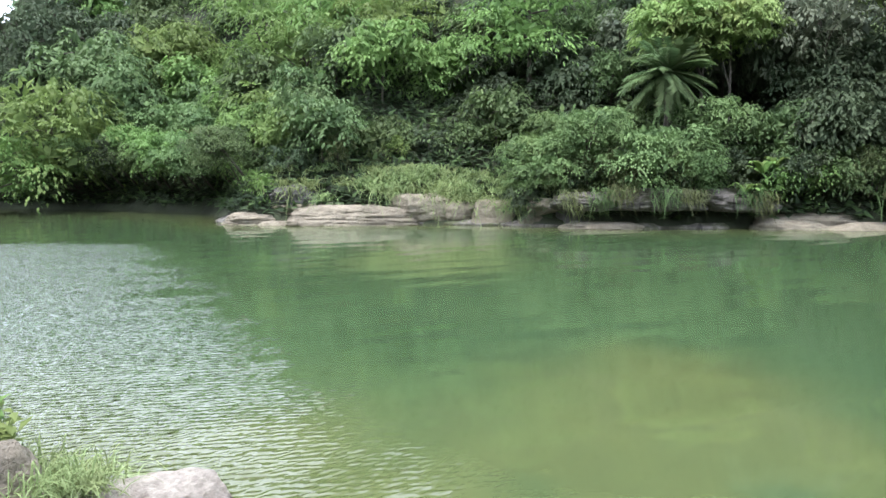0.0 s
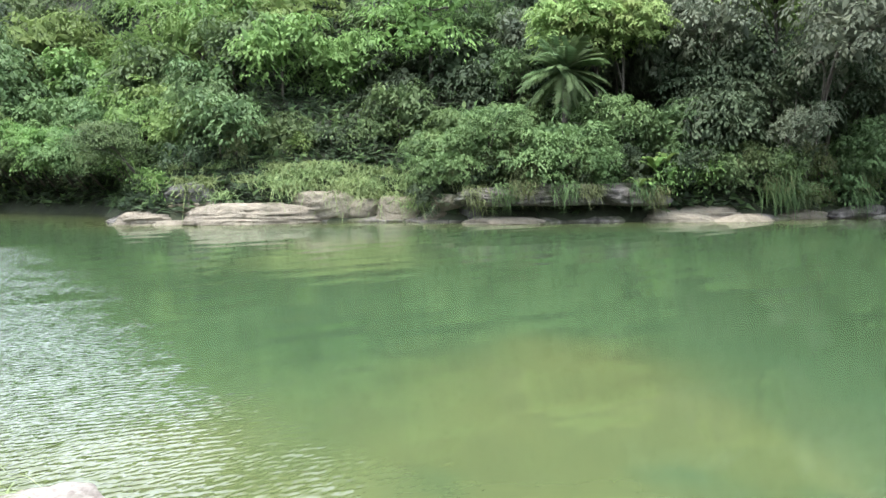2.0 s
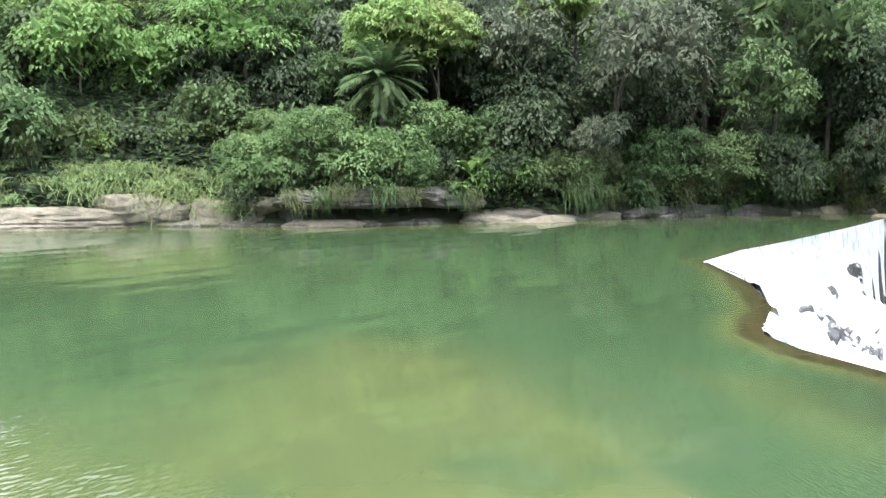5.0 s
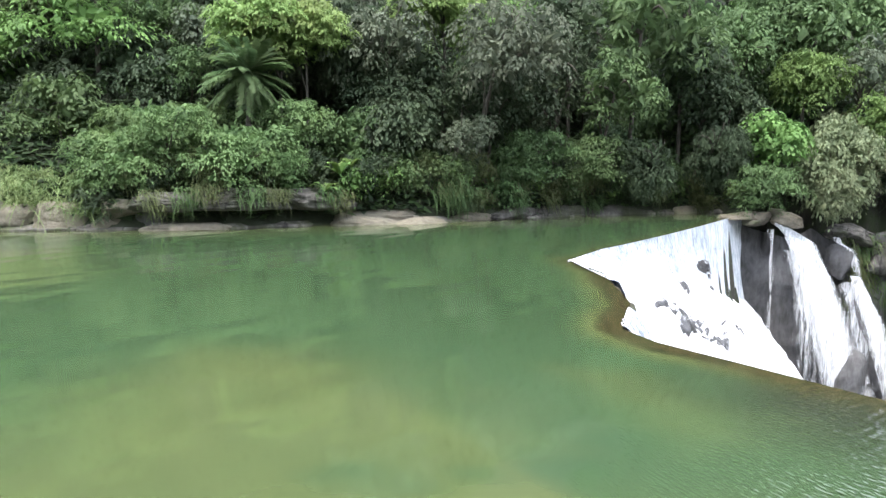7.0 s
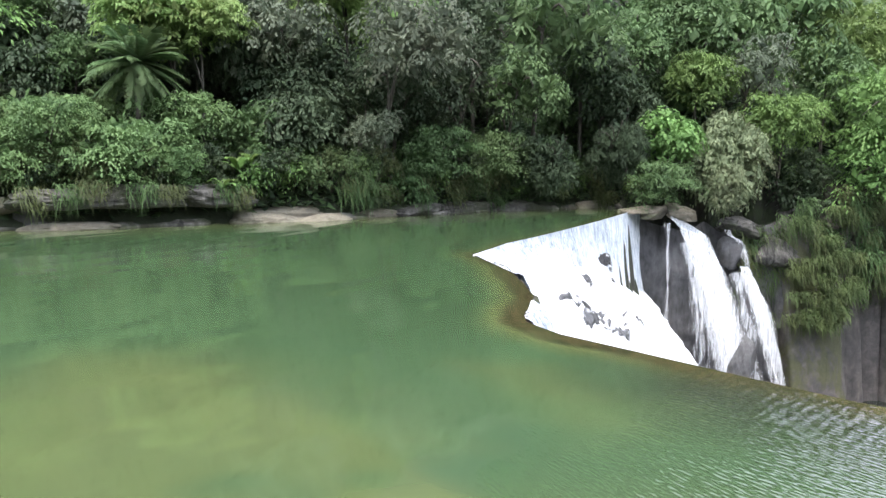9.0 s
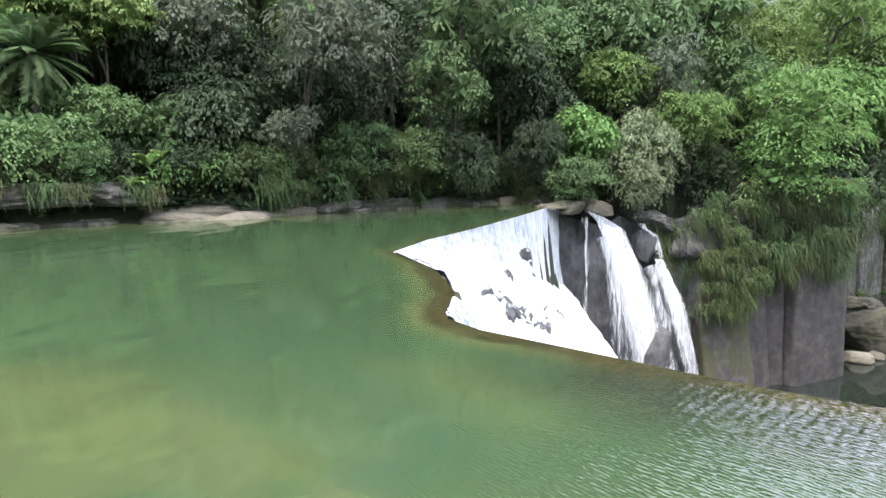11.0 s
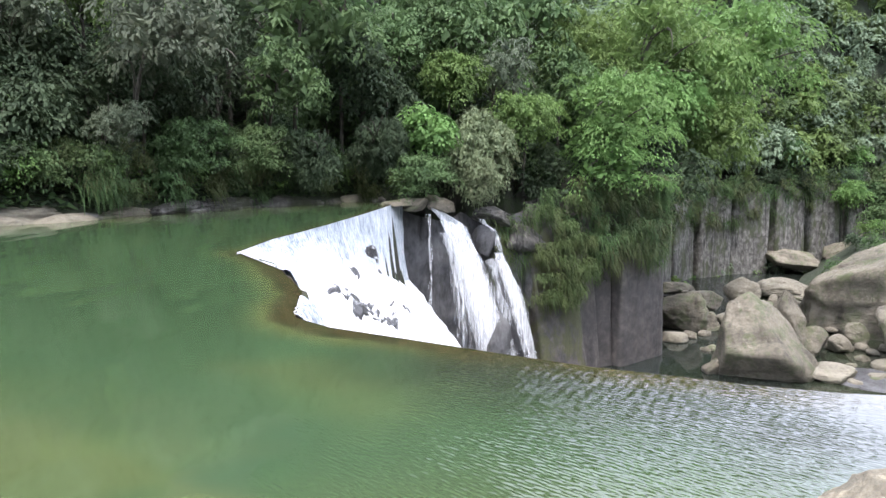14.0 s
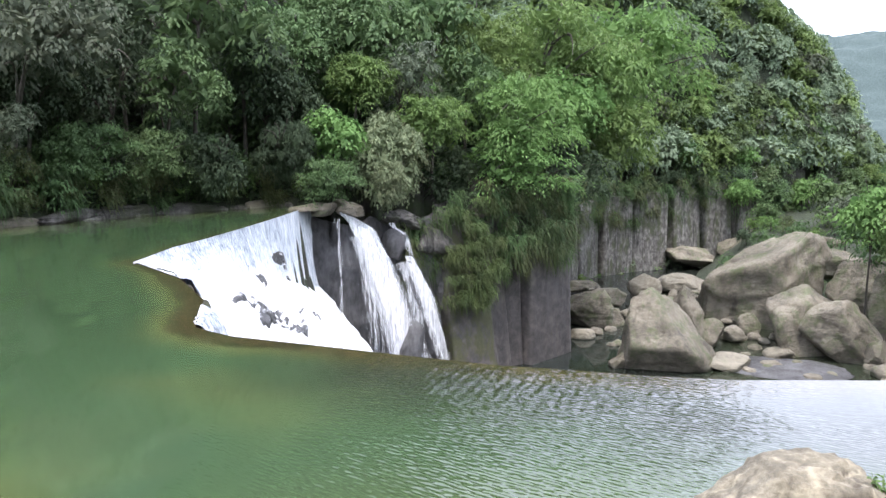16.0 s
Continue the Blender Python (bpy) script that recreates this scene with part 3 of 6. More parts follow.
def rock_points(seed, size, facets=9, worn=0.08, grain=0.07, fine=True, block=False, square=2.5, taper=0.14, cut=(0.56, 0.92)):
    """A boulder: a squarish ball cut by a few random planes, its edges worn, with layered relief and cracks."""
    rng = np.random.default_rng(seed)
    d = ICO_V if fine else (ICO2_V if max(size) < 0.75 else ICO3_V)
    n = square + (2.0 if block else 0.0)
    r = 1.0 / np.sum(np.abs(d) ** n, axis=1) ** (1.0 / n)
    nrm = unit(rng.normal(size=(facets, 3)) + np.array([0, 0, 0.25]))
    h = rng.uniform(*cut, facets)
    for k in range(facets):
        c = d @ nrm[k]
        lim = np.where(c > 0.05, h[k] / np.maximum(c, 0.05), 9.0)
        w = 0.02 + worn * 0.6
        r = 0.5 * (r + lim - np.sqrt((r - lim) ** 2 + w * w))
    p = d * r[:, None]
    p[:, :2] *= (1 - taper * p[:, 2:3])
    off = seed * 3.7
    lay = p * np.array([1, 1, 2.8]) + off
    r2 = 1 + grain * (0.35 * noise3(p + off, 0.9) + 0.3 * noise3(p + off, 0.45) + 0.5 * noise3(lay, 0.3) + 0.35 * noise3(p + off, 0.12) + 0.22 * noise3(p + off, 0.05))
    crack = np.clip(1 - np.abs(noise3(p * np.array([1, 1, 0.5]) + off, 0.7)) * 16, 0, 1) + 0.7 * np.clip(1 - np.abs(noise3(lay + 9, 0.8)) * 14, 0, 1)
    r2 = r2 - grain * 0.6 * crack
    return p * r2[:, None] * np.array(size)


def unit(v):
    return v / (np.linalg.norm(v, axis=1, keepdims=True) + 1e-9)


def boulder(name, x, y, z, size, seed, material, label, turn=0.0, tip=0.0, dip=0.0, group="", facets=9, worn=0.08, grain=0.07, fine=True, category="rock", soft=False, block=False, square=2.5, cut=(0.56, 0.92)):
    me = mesh_of(name, rock_points(seed, size, facets, worn, grain, fine, block, square, 0.14, cut), ICO_F if fine else (ICO2_F if max(size) < 0.75 else ICO3_F), material, soft)
    ob = new(name, me)
    ob.matrix_world = pose(x, y, z, tip, dip, turn)
    return tagged(ob, label, category, group)


# big boulders of the gorge: x, y, z, half sizes, turn, tip, dip
for k, (x, y, z, sx, sy, sz, turn, tip, dip) in enumerate((
    (54.3, 10.3, -9.8, 2.9, 3.1, 4.4, 65, 0, 6), (60.7, 9.1, -9.9, 1.3, 1.4, 2.5, 10, 0, 0), (73.7, 4.0, -8.4, 5.6, 6.2, 5.0, 8, -14, 0), (64.0, 0.4, -9.7, 3.5, 3.9, 3.3, 25, 10, -12),
    (61.7, -1.7, -9.9, 2.6, 2.9, 2.6, -15, 18, 0), (64.2, 18.6, -10.5, 2.0, 2.3, 2.0, 0, 0, 0), (104.4, 15.2, -10.5, 3.6, 4.3, 1.7, -24, 0, 0), (108.2, 9.9, -9.8, 2.2, 2.6, 1.5, 30, 0, 8),
    (100.8, 1.6, -7.6, 3.4, 3.6, 1.6, 20, 0, 0), (110.5, 6.4, -8.3, 2.2, 2.4, 2.2, 10, 0, 0), (88.0, -1.0, -8.4, 4.0, 3.4, 2.4, 40, 0, 10), (78.0, -4.5, -8.8, 3.6, 3.0, 2.6, 15, 0, 0), (67.6, -4.9, -9.2, 1.1, 1.0, 3.0, 12, 0, 0),
)):
    boulder("boulder", x, y, z, (sx * 1.3, sy * 1.3, sz * 1.24), 60 + k, M_ROCK_GREY, "huge weathered grey boulder with mossy patches in the gorge", turn, tip, dip, group="gorge boulders", facets=15, worn=0.0, grain=0.08, block=k in (2, 3, 6), cut=(0.46, 0.82))
for k, (x, y, z, sx, sy, sz, turn) in enumerate((
    (71.4, 17.7, -10.6, 1.5, 1.7, 1.3, 0), (65.5, 16.0, -11.5, 1.3, 1.5, 0.9, 20), (79.4, 22.6, -11.2, 1.5, 1.8, 0.9, 0), (74.0, 20.4, -11.5, 1.3, 1.2, 0.8, 50), (68.5, 20.6, -11.5, 1.6, 1.2, 0.8, 10),
    (61.2, 7.2, -11.0, 1.2, 1.3, 1.3, 30), (67.0, 4.7, -11.2, 0.9, 0.95, 1.0, 0), (59.8, -4.3, -11.0, 0.8, 0.9, 1.1, 15), (57.8, -5.0, -11.6, 1.0, 1.3, 0.6, 40), (69.0, 15.2, -11.6, 0.9, 1.1, 0.6, 0),
    (61.5, 16.4, -11.9, 0.8, 0.9, 0.5, 70), (57.3, 11.6, -11.6, 0.9, 1.2, 0.8, 0), (52.6, 11.9, -11.6, 1.0, 1.1, 0.8, 25), (58.0, 7.9, -11.4, 0.9, 1.1, 1.0, 60), (70.2, 10.4, -10.9, 1.4, 1.3, 1.2, 0),
)):
    boulder("boulder", x, y, z, (sx, sy, sz), 80 + k, M_ROCK_GREY, "weathered grey boulder lying in the gorge", turn, group="gorge boulders", fine=k < 8, worn=0.02, facets=11)
for k, (x, y, z, sx, sy, sz, turn) in enumerate((
    (78.9, 15.9, -10.7, 1.7, 1.9, 1.5, 20), (85.4, 12.8, -11.0, 2.6, 3.0, 1.1, 0), (55.6, 5.5, -11.6, 1.7, 2.0, 0.55, 12), (63.3, 5.5, -11.4, 0.8, 0.9, 0.8, 0), (59.7, 17.2, -11.7, 1.0, 1.2, 0.55, 0), (59.8, 2.1, -11.7, 1.0, 1.1, 0.5, 30), (53.6, 8.1, -11.8, 0.6, 0.6, 0.3, 0), (56.0, 6.6, -11.7, 1.1, 1.2, 0.4, 70),
)):
    boulder("pale_boulder", x, y, z, (sx, sy, sz), 100 + k, M_ROCK_PALE, "pale water-worn sandstone boulder in the gorge", turn, group="pale gorge boulders", fine=k < 4, worn=0.08, facets=7)
boulder("rock_apron", 56.3, 1.6, -12.05, (3.4, 4.6, 0.32), 118, M_ROCK_WET, "low flat wet rock shelf in the gorge river", 8, worn=0.1, facets=6, grain=0.12)
rng = np.random.default_rng(5)
for k in range(110):
    if k < 40:
        x, y = rng.uniform(58, 80), rng.uniform(12, 23)
    elif k < 75:
        x, y = rng.uniform(54, 66), rng.uniform(-6, 6)
    else:
        x, y = rng.uniform(62, 84), rng.uniform(5, 15)
    s = rng.uniform(0.18, 0.62)
    boulder("stone", x, y, -12.05 + 0.25 * s + max(0, (x - 62) * 0.05), (s * rng.uniform(0.9, 1.4), s, s * rng.uniform(0.45, 0.8)), 200 + k,
            M_ROCK_PALE if rng.uniform() < 0.4 else M_ROCK_GREY, "small river stone among the boulders", rng.uniform(0, 180), group="gorge stones", fine=False, worn=0.1, facets=6)

# rocks of the far bank: pale ledges at the water, then darker blocks under the bushes
for k, (x, y, z, sx, sy, sz, turn) in enumerate((
    (-4.3, 35.6, 0.28, 3.2, 1.5, 0.66, 2), (-8.6, 36.3, 0.12, 2.3, 1.2, 0.46, 6), (-6.4, 36.6, 0.5, 2.2, 1.2, 0.6, -4), (-7.6, 35.3, -0.02, 1.3, 0.6, 0.24, 4), (-5.4, 34.9, -0.04, 1.1, 0.5, 0.22, -6), (-9.9, 36.0, -0.02, 0.9, 0.6, 0.24, 12),
    (-1.1, 35.7, 0.5, 1.8, 1.2, 0.95, 3), (0.9, 35.3, 0.4, 0.9, 0.8, 0.7, 0), (2.55, 34.9, 0.45, 1.1, 0.9, 0.85, -8), (-2.9, 35.2, 0.1, 0.8, 0.6, 0.5, 10), (4.2, 33.9, 0.15, 0.8, 0.6, 0.45, 0),
    (15.0, 31.4, 0.02, 1.75, 0.9, 0.36, -4), (17.5, 30.8, 0.02, 1.35, 0.75, 0.3, 3), (16.2, 31.9, 0.3, 2.6, 0.8, 0.4, -3), (35.7, 30.1, 0.1, 1.3, 0.7, 0.4, 0), (7.0, 32.3, 0.0, 1.9, 0.8, 0.26, -14),
)):
    boulder("ledge_rock", x, y, z, (sx, sy, sz), 300 + k, M_ROCK_PALE, "pale flat sandstone ledge at the water's edge", turn, group="bank ledges", worn=0.05, grain=0.10, fine=sx > 1.4, square=4.0, cut=(0.78, 1.05), facets=8)
# the wet and dark tones here carry the shade under the bushes
for k, (x, y, z, sx, sy, sz, turn, mat) in enumerate((
    (-7.2, 36.6, 1.35, 1.3, 0.9, 0.62, 0, M_ROCK_WET), (6.6, 32.8, 1.15, 1.7, 1.2, 0.42, -12, M_CLIFF_DARK), (4.7, 33.6, 0.85, 0.9, 0.8, 0.42, 6, M_ROCK_GREY), (9.4, 32.4, 1.25, 2.2, 1.3, 0.5, -6, M_CLIFF_DARK), (12.4, 32.0, 1.2, 2.0, 1.2, 0.5, 3, M_CLIFF_DARK),
    (9.9, 32.9, 0.3, 0.8, 0.6, 0.6, 0, M_ROCK_WET), (6.0, 33.4, 0.3, 0.9, 0.6, 0.6, 0, M_ROCK_WET), (20.4, 31.4, 0.1, 1.5, 0.6, 0.4, 0, M_ROCK_GREY), (26.5, 31.2, 0.15, 2.2, 0.6, 0.45, 0, M_CLIFF_DARK), (30.5, 30.9, 0.15, 2.2, 0.6, 0.45, 0, M_CLIFF_DARK), (23.4, 31.3, 0.2, 1.6, 0.6, 0.4, 0, M_CLIFF_DARK),
)):
    boulder("bank_rock", x, y, z, (sx, sy, sz), 330 + k, mat, "dark mossy rock under the overhanging bushes", turn, group="bank rocks", worn=0.02, facets=9, grain=0.11, fine=sx > 1.2, square=4.0, cut=(0.7, 1.0))

# rocks round the head of the falls and in them: x, y, z, half sizes, turn, tip, dip
for k, (x, y, z, sx, sy, sz, turn, tip, dip, mat) in enumerate((
    (37.38, 24.78, -0.1, 1.0, 0.75, 0.45, 10, 0, 5, M_ROCK_PALE), (34.9, 26.1, 0.05, 1.2, 0.8, 0.25, 0, 0, 0, M_ROCK_GREY), (35.8, 25.6, -0.05, 0.9, 0.7, 0.4, 25, 0, 0, M_ROCK_GREY), (36.8, 25.2, 0.25, 0.7, 0.6, 0.3, 40, 0, 0, M_ROCK_GREY), (35.9, 26.4, 0.15, 0.8, 0.6, 0.25, 0, 0, 0, M_ROCK_PALE),
    (41.2, 23.3, -0.9, 1.9, 1.1, 0.6, -25, 0, 12, M_CLIFF_DARK), (42.9, 22.6, -2.4, 1.7, 1.1, 0.9, -25, 0, 8, M_CLIFF_DARK),
    (39.7, 23.4, -2.4, 0.6, 0.8, 1.2, 15, 0, 10, M_ROCK_WET), (39.7, 22.3, -8.6, 0.8, 0.8, 1.9, 0, 0, 16, M_ROCK_WET),
)):
    boulder("fall_rock", x, y, z, (sx, sy, sz), 360 + k, mat, "dark wet rock standing in the waterfall" if mat is M_ROCK_WET else "weathered rock at the head of the waterfall", turn, tip, dip, group="rocks at the falls", fine=k in (0, 5, 9, 12), facets=10, worn=0.0, grain=0.11, block=True)


# ---- rock faces ----
def rock_face(name, line, low, high, material, label, out=0.5, bulge=0.9, seed=0):
    """A vertical cliff along a line, with columns, cracks and ledges."""
    pts = np.array(line, float)
    seg = np.diff(pts, axis=0)
    ln = np.hypot(seg[:, 0], seg[:, 1])
    cum = np.concatenate([[0], np.cumsum(ln)])
    s = np.arange(0, cum[-1], 0.3 if cum[-1] < 60 else 0.45)
    x, y = np.interp(s, cum, pts[:, 0]), np.interp(s, cum, pts[:, 1])
    tx, ty = np.gradient(x), np.gradient(y)
    t = np.hypot(tx, ty)
    nx, ny = ty / t, -tx / t
    z = np.linspace(0, 1, 44)
    S, Z = np.meshgrid(np.arange(len(s)), z, indexing="ij")
    p1 = np.stack([s, 0 * s, 0 * s], 1)
    crest = high + (0 if high - low < 3 else 1) * (1.1 * noise3(p1, 4.5, 21 + seed) + 0.5 * noise3(p1, 1.4, 22 + seed) - 0.6)
    zz = low + (crest[S] - low) * Z
    p3 = np.stack([s[S].ravel(), zz.ravel() * 0.16, 0 * zz.ravel()], 1)
    q3 = np.stack([s[S].ravel(), zz.ravel(), 0 * zz.ravel()], 1)
    warp = s[S].ravel() + 0.7 * noise3(q3, 4.0, 17 + seed)
    wide = 2.3 if high - low > 3 else 1.4
    cell = np.floor(warp / wide)
    edge = np.abs(warp / wide - cell - 0.5)
    tier = np.floor(zz.ravel() / 3.7 + np.sin(cell * 12.9) * 3)
    toss = np.sin(cell * 78.2 + seed) * 437.5 % 1.0
    toss2 = np.sin(cell * 39.4 + tier * 91.7 + seed) * 517.3 % 1.0
    col = 0.55 * toss + 0.35 * toss2 - 0.55 * np.clip((edge - 0.42) / 0.08, 0, 1)
    push = out + bulge * (col - 0.3) + 0.12 * noise3(p3, 1.0, 12 + seed) + 0.16 * noise3(q3, 0.9, 13 + seed) - 0.9 * np.clip(Z.ravel() - 0.75, 0, 1) * 3
    v = np.stack([x[S].ravel() + nx[S].ravel() * push, y[S].ravel() + ny[S].ravel() * push, zz.ravel()], 1)
    k = np.arange(len(v)).reshape(S.shape)
    f = np.stack([k[:-1, :-1].ravel(), k[1:, :-1].ravel(), k[1:, 1:].ravel(), k[:-1, 1:].ravel()], 1)
    ob = new(name, mesh_of(name, v, f, material, False))
    return tagged(ob, label, "cliff", kind="structure")


rock_face("bank_ledge", [(-11.5, 37.4), (-9, 35.5), (-2.5, 35.1), (1.2, 34.8), (5.4, 33.0), (8.8, 32.1), (13.6, 31.9), (18.5, 31.0), (22.3, 31.4), (33.8, 30.6), (37, 29)], -0.6, 0.3, M_CLIFF,
          "low undercut rock ledge along the far bank", 0.25, 0.9, 7)
rock_face("cliff_wet", [(35.4, 27.2), (36.5, 26.6), (40, 24.8), (44, 22.6)], -13, -0.1, M_ROCK_WET, "dark wet rock face behind the falls", 1.0, 1.3)
rock_face("cliff_buttress", [(43.0, 23.4), (48, 21.6), (51, 20.4), (54.6, 18.9), (57.4, 20), (60.0, 24), (64, 26)], -13, 0.2, M_CLIFF_DARK, "damp mossy grey cliff buttress beside the falls", 0.4, 1.0, 2)
rock_face("cliff_gorge", [(62, 25.5), (70, 28.4), (91, 26.6), (101, 21.2), (112, 13.8), (117, 10.3)], -13, 0.5, M_CLIFF, "grey streaked cliff along the gorge", 0.5, 1.4, 4)


def cliff_slab(ax, ay, bx, by, thick, low, high, lean, seed, material, label):
    """A massive upright slab of the cliff between two points of its foot, with worn arrises and slight relief."""
    width = math.hypot(bx - ax, by - ay)
    p = rock_points(seed, (width / 2, thick, (high - low) / 2), 0, 0.04, 0.022, True, True, 14.0, 0.03)
    ob = new("cliff_slab", mesh_of("cliff_slab", p, ICO_F, material, True))
    ob.matrix_world = pose((ax + bx) / 2, (ay + by) / 2, (low + high) / 2, lean, math.sin(seed * 5.1) * 2.5, math.degrees(math.atan2(by - ay, bx - ax)) + math.sin(seed * 2.3) * 9)
    return tagged(ob, label, "cliff", "slabs of the cliff", kind="structure")


for k, row in enumerate((
    (43.6, 22.3, 47.0, 20.7, 1.3, -14, -1.6, -9), (46.6, 21.0, 48.9, 20.1, 0.9, -14, -2.0, -5), (49.1, 20.3, 50.6, 19.6, 0.9, -14, -3.0, -4), (50.5, 19.7, 55.4, 17.7, 1.5, -14, -2.9, -2), (56.0, 18.6, 57.6, 21.0, 1.2, -14, -4.5, 0),
)):
    cliff_slab(*row, 500 + k, M_SLAB_MOSSY if k == 0 else M_SLAB, "smooth damp grey-brown slab of the cliff beside the falls")
for k, row in enumerate((
    (73, 27.6, 80, 27.2, 1.2, -13.5, -2.6, 0), (80.6, 27.2, 85.5, 26.6, 1.4, -13.5, -3.4, 0), (86, 26.4, 92.5, 25.4, 1.2, -13.5, -2.4, 0), (93, 25.2, 98, 22.4, 1.5, -13.5, -2.0, 0), (98.5, 22, 103.2, 19.0, 1.4, -13.5, -1.6, -2), (103.9, 18.6, 108.8, 15.3, 1.5, -13.5, -1.0, -3), (109.6, 14.7, 113.6, 11.8, 1.4, -13.5, -0.6, -2), (115.0, 10.9, 118.6, 8.3, 1.6, -13.5, 0.8, -5), (126, 3.2, 129, 0.8, 1.5, -13.5, -3.0, -2),
)):
    cliff_slab(*row, 520 + k, M_CLIFF, "upright grey slab of the gorge cliff with pale scars")


def weir_rim():
    line = np.array(LIP + FAR_LIP[1:], float)
    seg = np.diff(line, axis=0)
    ln = np.hypot(seg[:, 0], seg[:, 1])
    cum = np.concatenate([[0], np.cumsum(ln)])
    s = np.arange(0, cum[-1], 0.12)
    x, y = np.interp(s, cum, line[:, 0]), np.interp(s, cum, line[:, 1])
    for _ in range(6):
        x[1:-1], y[1:-1] = (x[:-2] + x[2:] + 2 * x[1:-1]) / 4, (y[:-2] + y[2:] + 2 * y[1:-1]) / 4
    tx, ty = np.gradient(x), np.gradient(y)
    t = np.hypot(tx, ty)
    nx, ny = ty / t, -tx / t
    far = np.clip((s - 19.5) / 1.5, 0, 1)
    prof = ((-0.9, -0.34), (-0.45, -0.16), (-0.2, -0.09), (-0.08, -0.06), (0.0, -0.05), (0.07, -0.07), (0.12, -0.2), (0.05, -0.7), (-0.1, -1.6))
    rows = []
    for a, z in prof:
        p3 = np.stack([x, y, np.full_like(x, a)], 1)
        reach = a * (1 - 0.5 * far) - 0.12 * far + 0.06 * noise3(p3, 0.35, 3)
        rows.append(np.stack([x + nx * reach, y + ny * reach, z + 0.03 * noise3(p3, 0.5, 5) * (z > -0.5) - 0.07 * far], 1))
    v = np.stack(rows, 1)
    k = np.arange(v.shape[0] * v.shape[1]).reshape(v.shape[:2])
    f = np.stack([k[:-1, :-1].ravel(), k[:-1, 1:].ravel(), k[1:, 1:].ravel(), k[1:, :-1].ravel()], 1)
    ob = new("weir_rim", mesh_of("weir_rim", v.reshape(-1, 3), f, M_RIM, True))
    return tagged(ob, "brown algae-covered rock rim where the river spills over", "rock rim", kind="structure")


weir_rim()


# ---- falls ----
def fall_sheet(points_a, points_b, n_u, seed, rough=0.12):
    """A falling sheet of water between two edges, each a line of points from the top down."""
    a, b = np.array(points_a, float), np.array(points_b, float)
    s = np.linspace(0, 1, 60)
    k = np.linspace(0, 1, len(a))
    A = np.stack([np.interp(s, k, a[:, i]) for i in range(3)], 1)
    B = np.stack([np.interp(s, k, b[:, i]) for i in range(3)], 1)
    u = np.linspace(0, 1, n_u)
    P = A[None] * (1 - u)[:, None, None] + B[None] * u[:, None, None]
    q = np.stack([np.repeat(u * np.linalg.norm(B[-1] - A[-1]), 60), np.tile(s * 1.4, n_u), np.zeros(n_u * 60)], 1)
    push = rough * (noise3(q, 0.22, seed) + 1.2 * noise3(q, 0.6, seed + 1))
    p = P.reshape(-1, 3)
    p[:, 0] += push * 0.5
    p[:, 1] -= push
    kk = np.arange(n_u * 60).reshape(n_u, 60)
    f = np.stack([kk[:-1, :-1].ravel(), kk[1:, :-1].ravel(), kk[1:, 1:].ravel(), kk[:-1, 1:].ravel()], 1)
    thin = np.repeat(np.abs(2 * u - 1) ** 2.5, 60) * np.tile(0.55 + 0.45 * s, n_u) + np.tile(0.12 + np.clip(s * 1.5 - 0.6, 0, 1) * 0.4, n_u)
    return p, f, thin


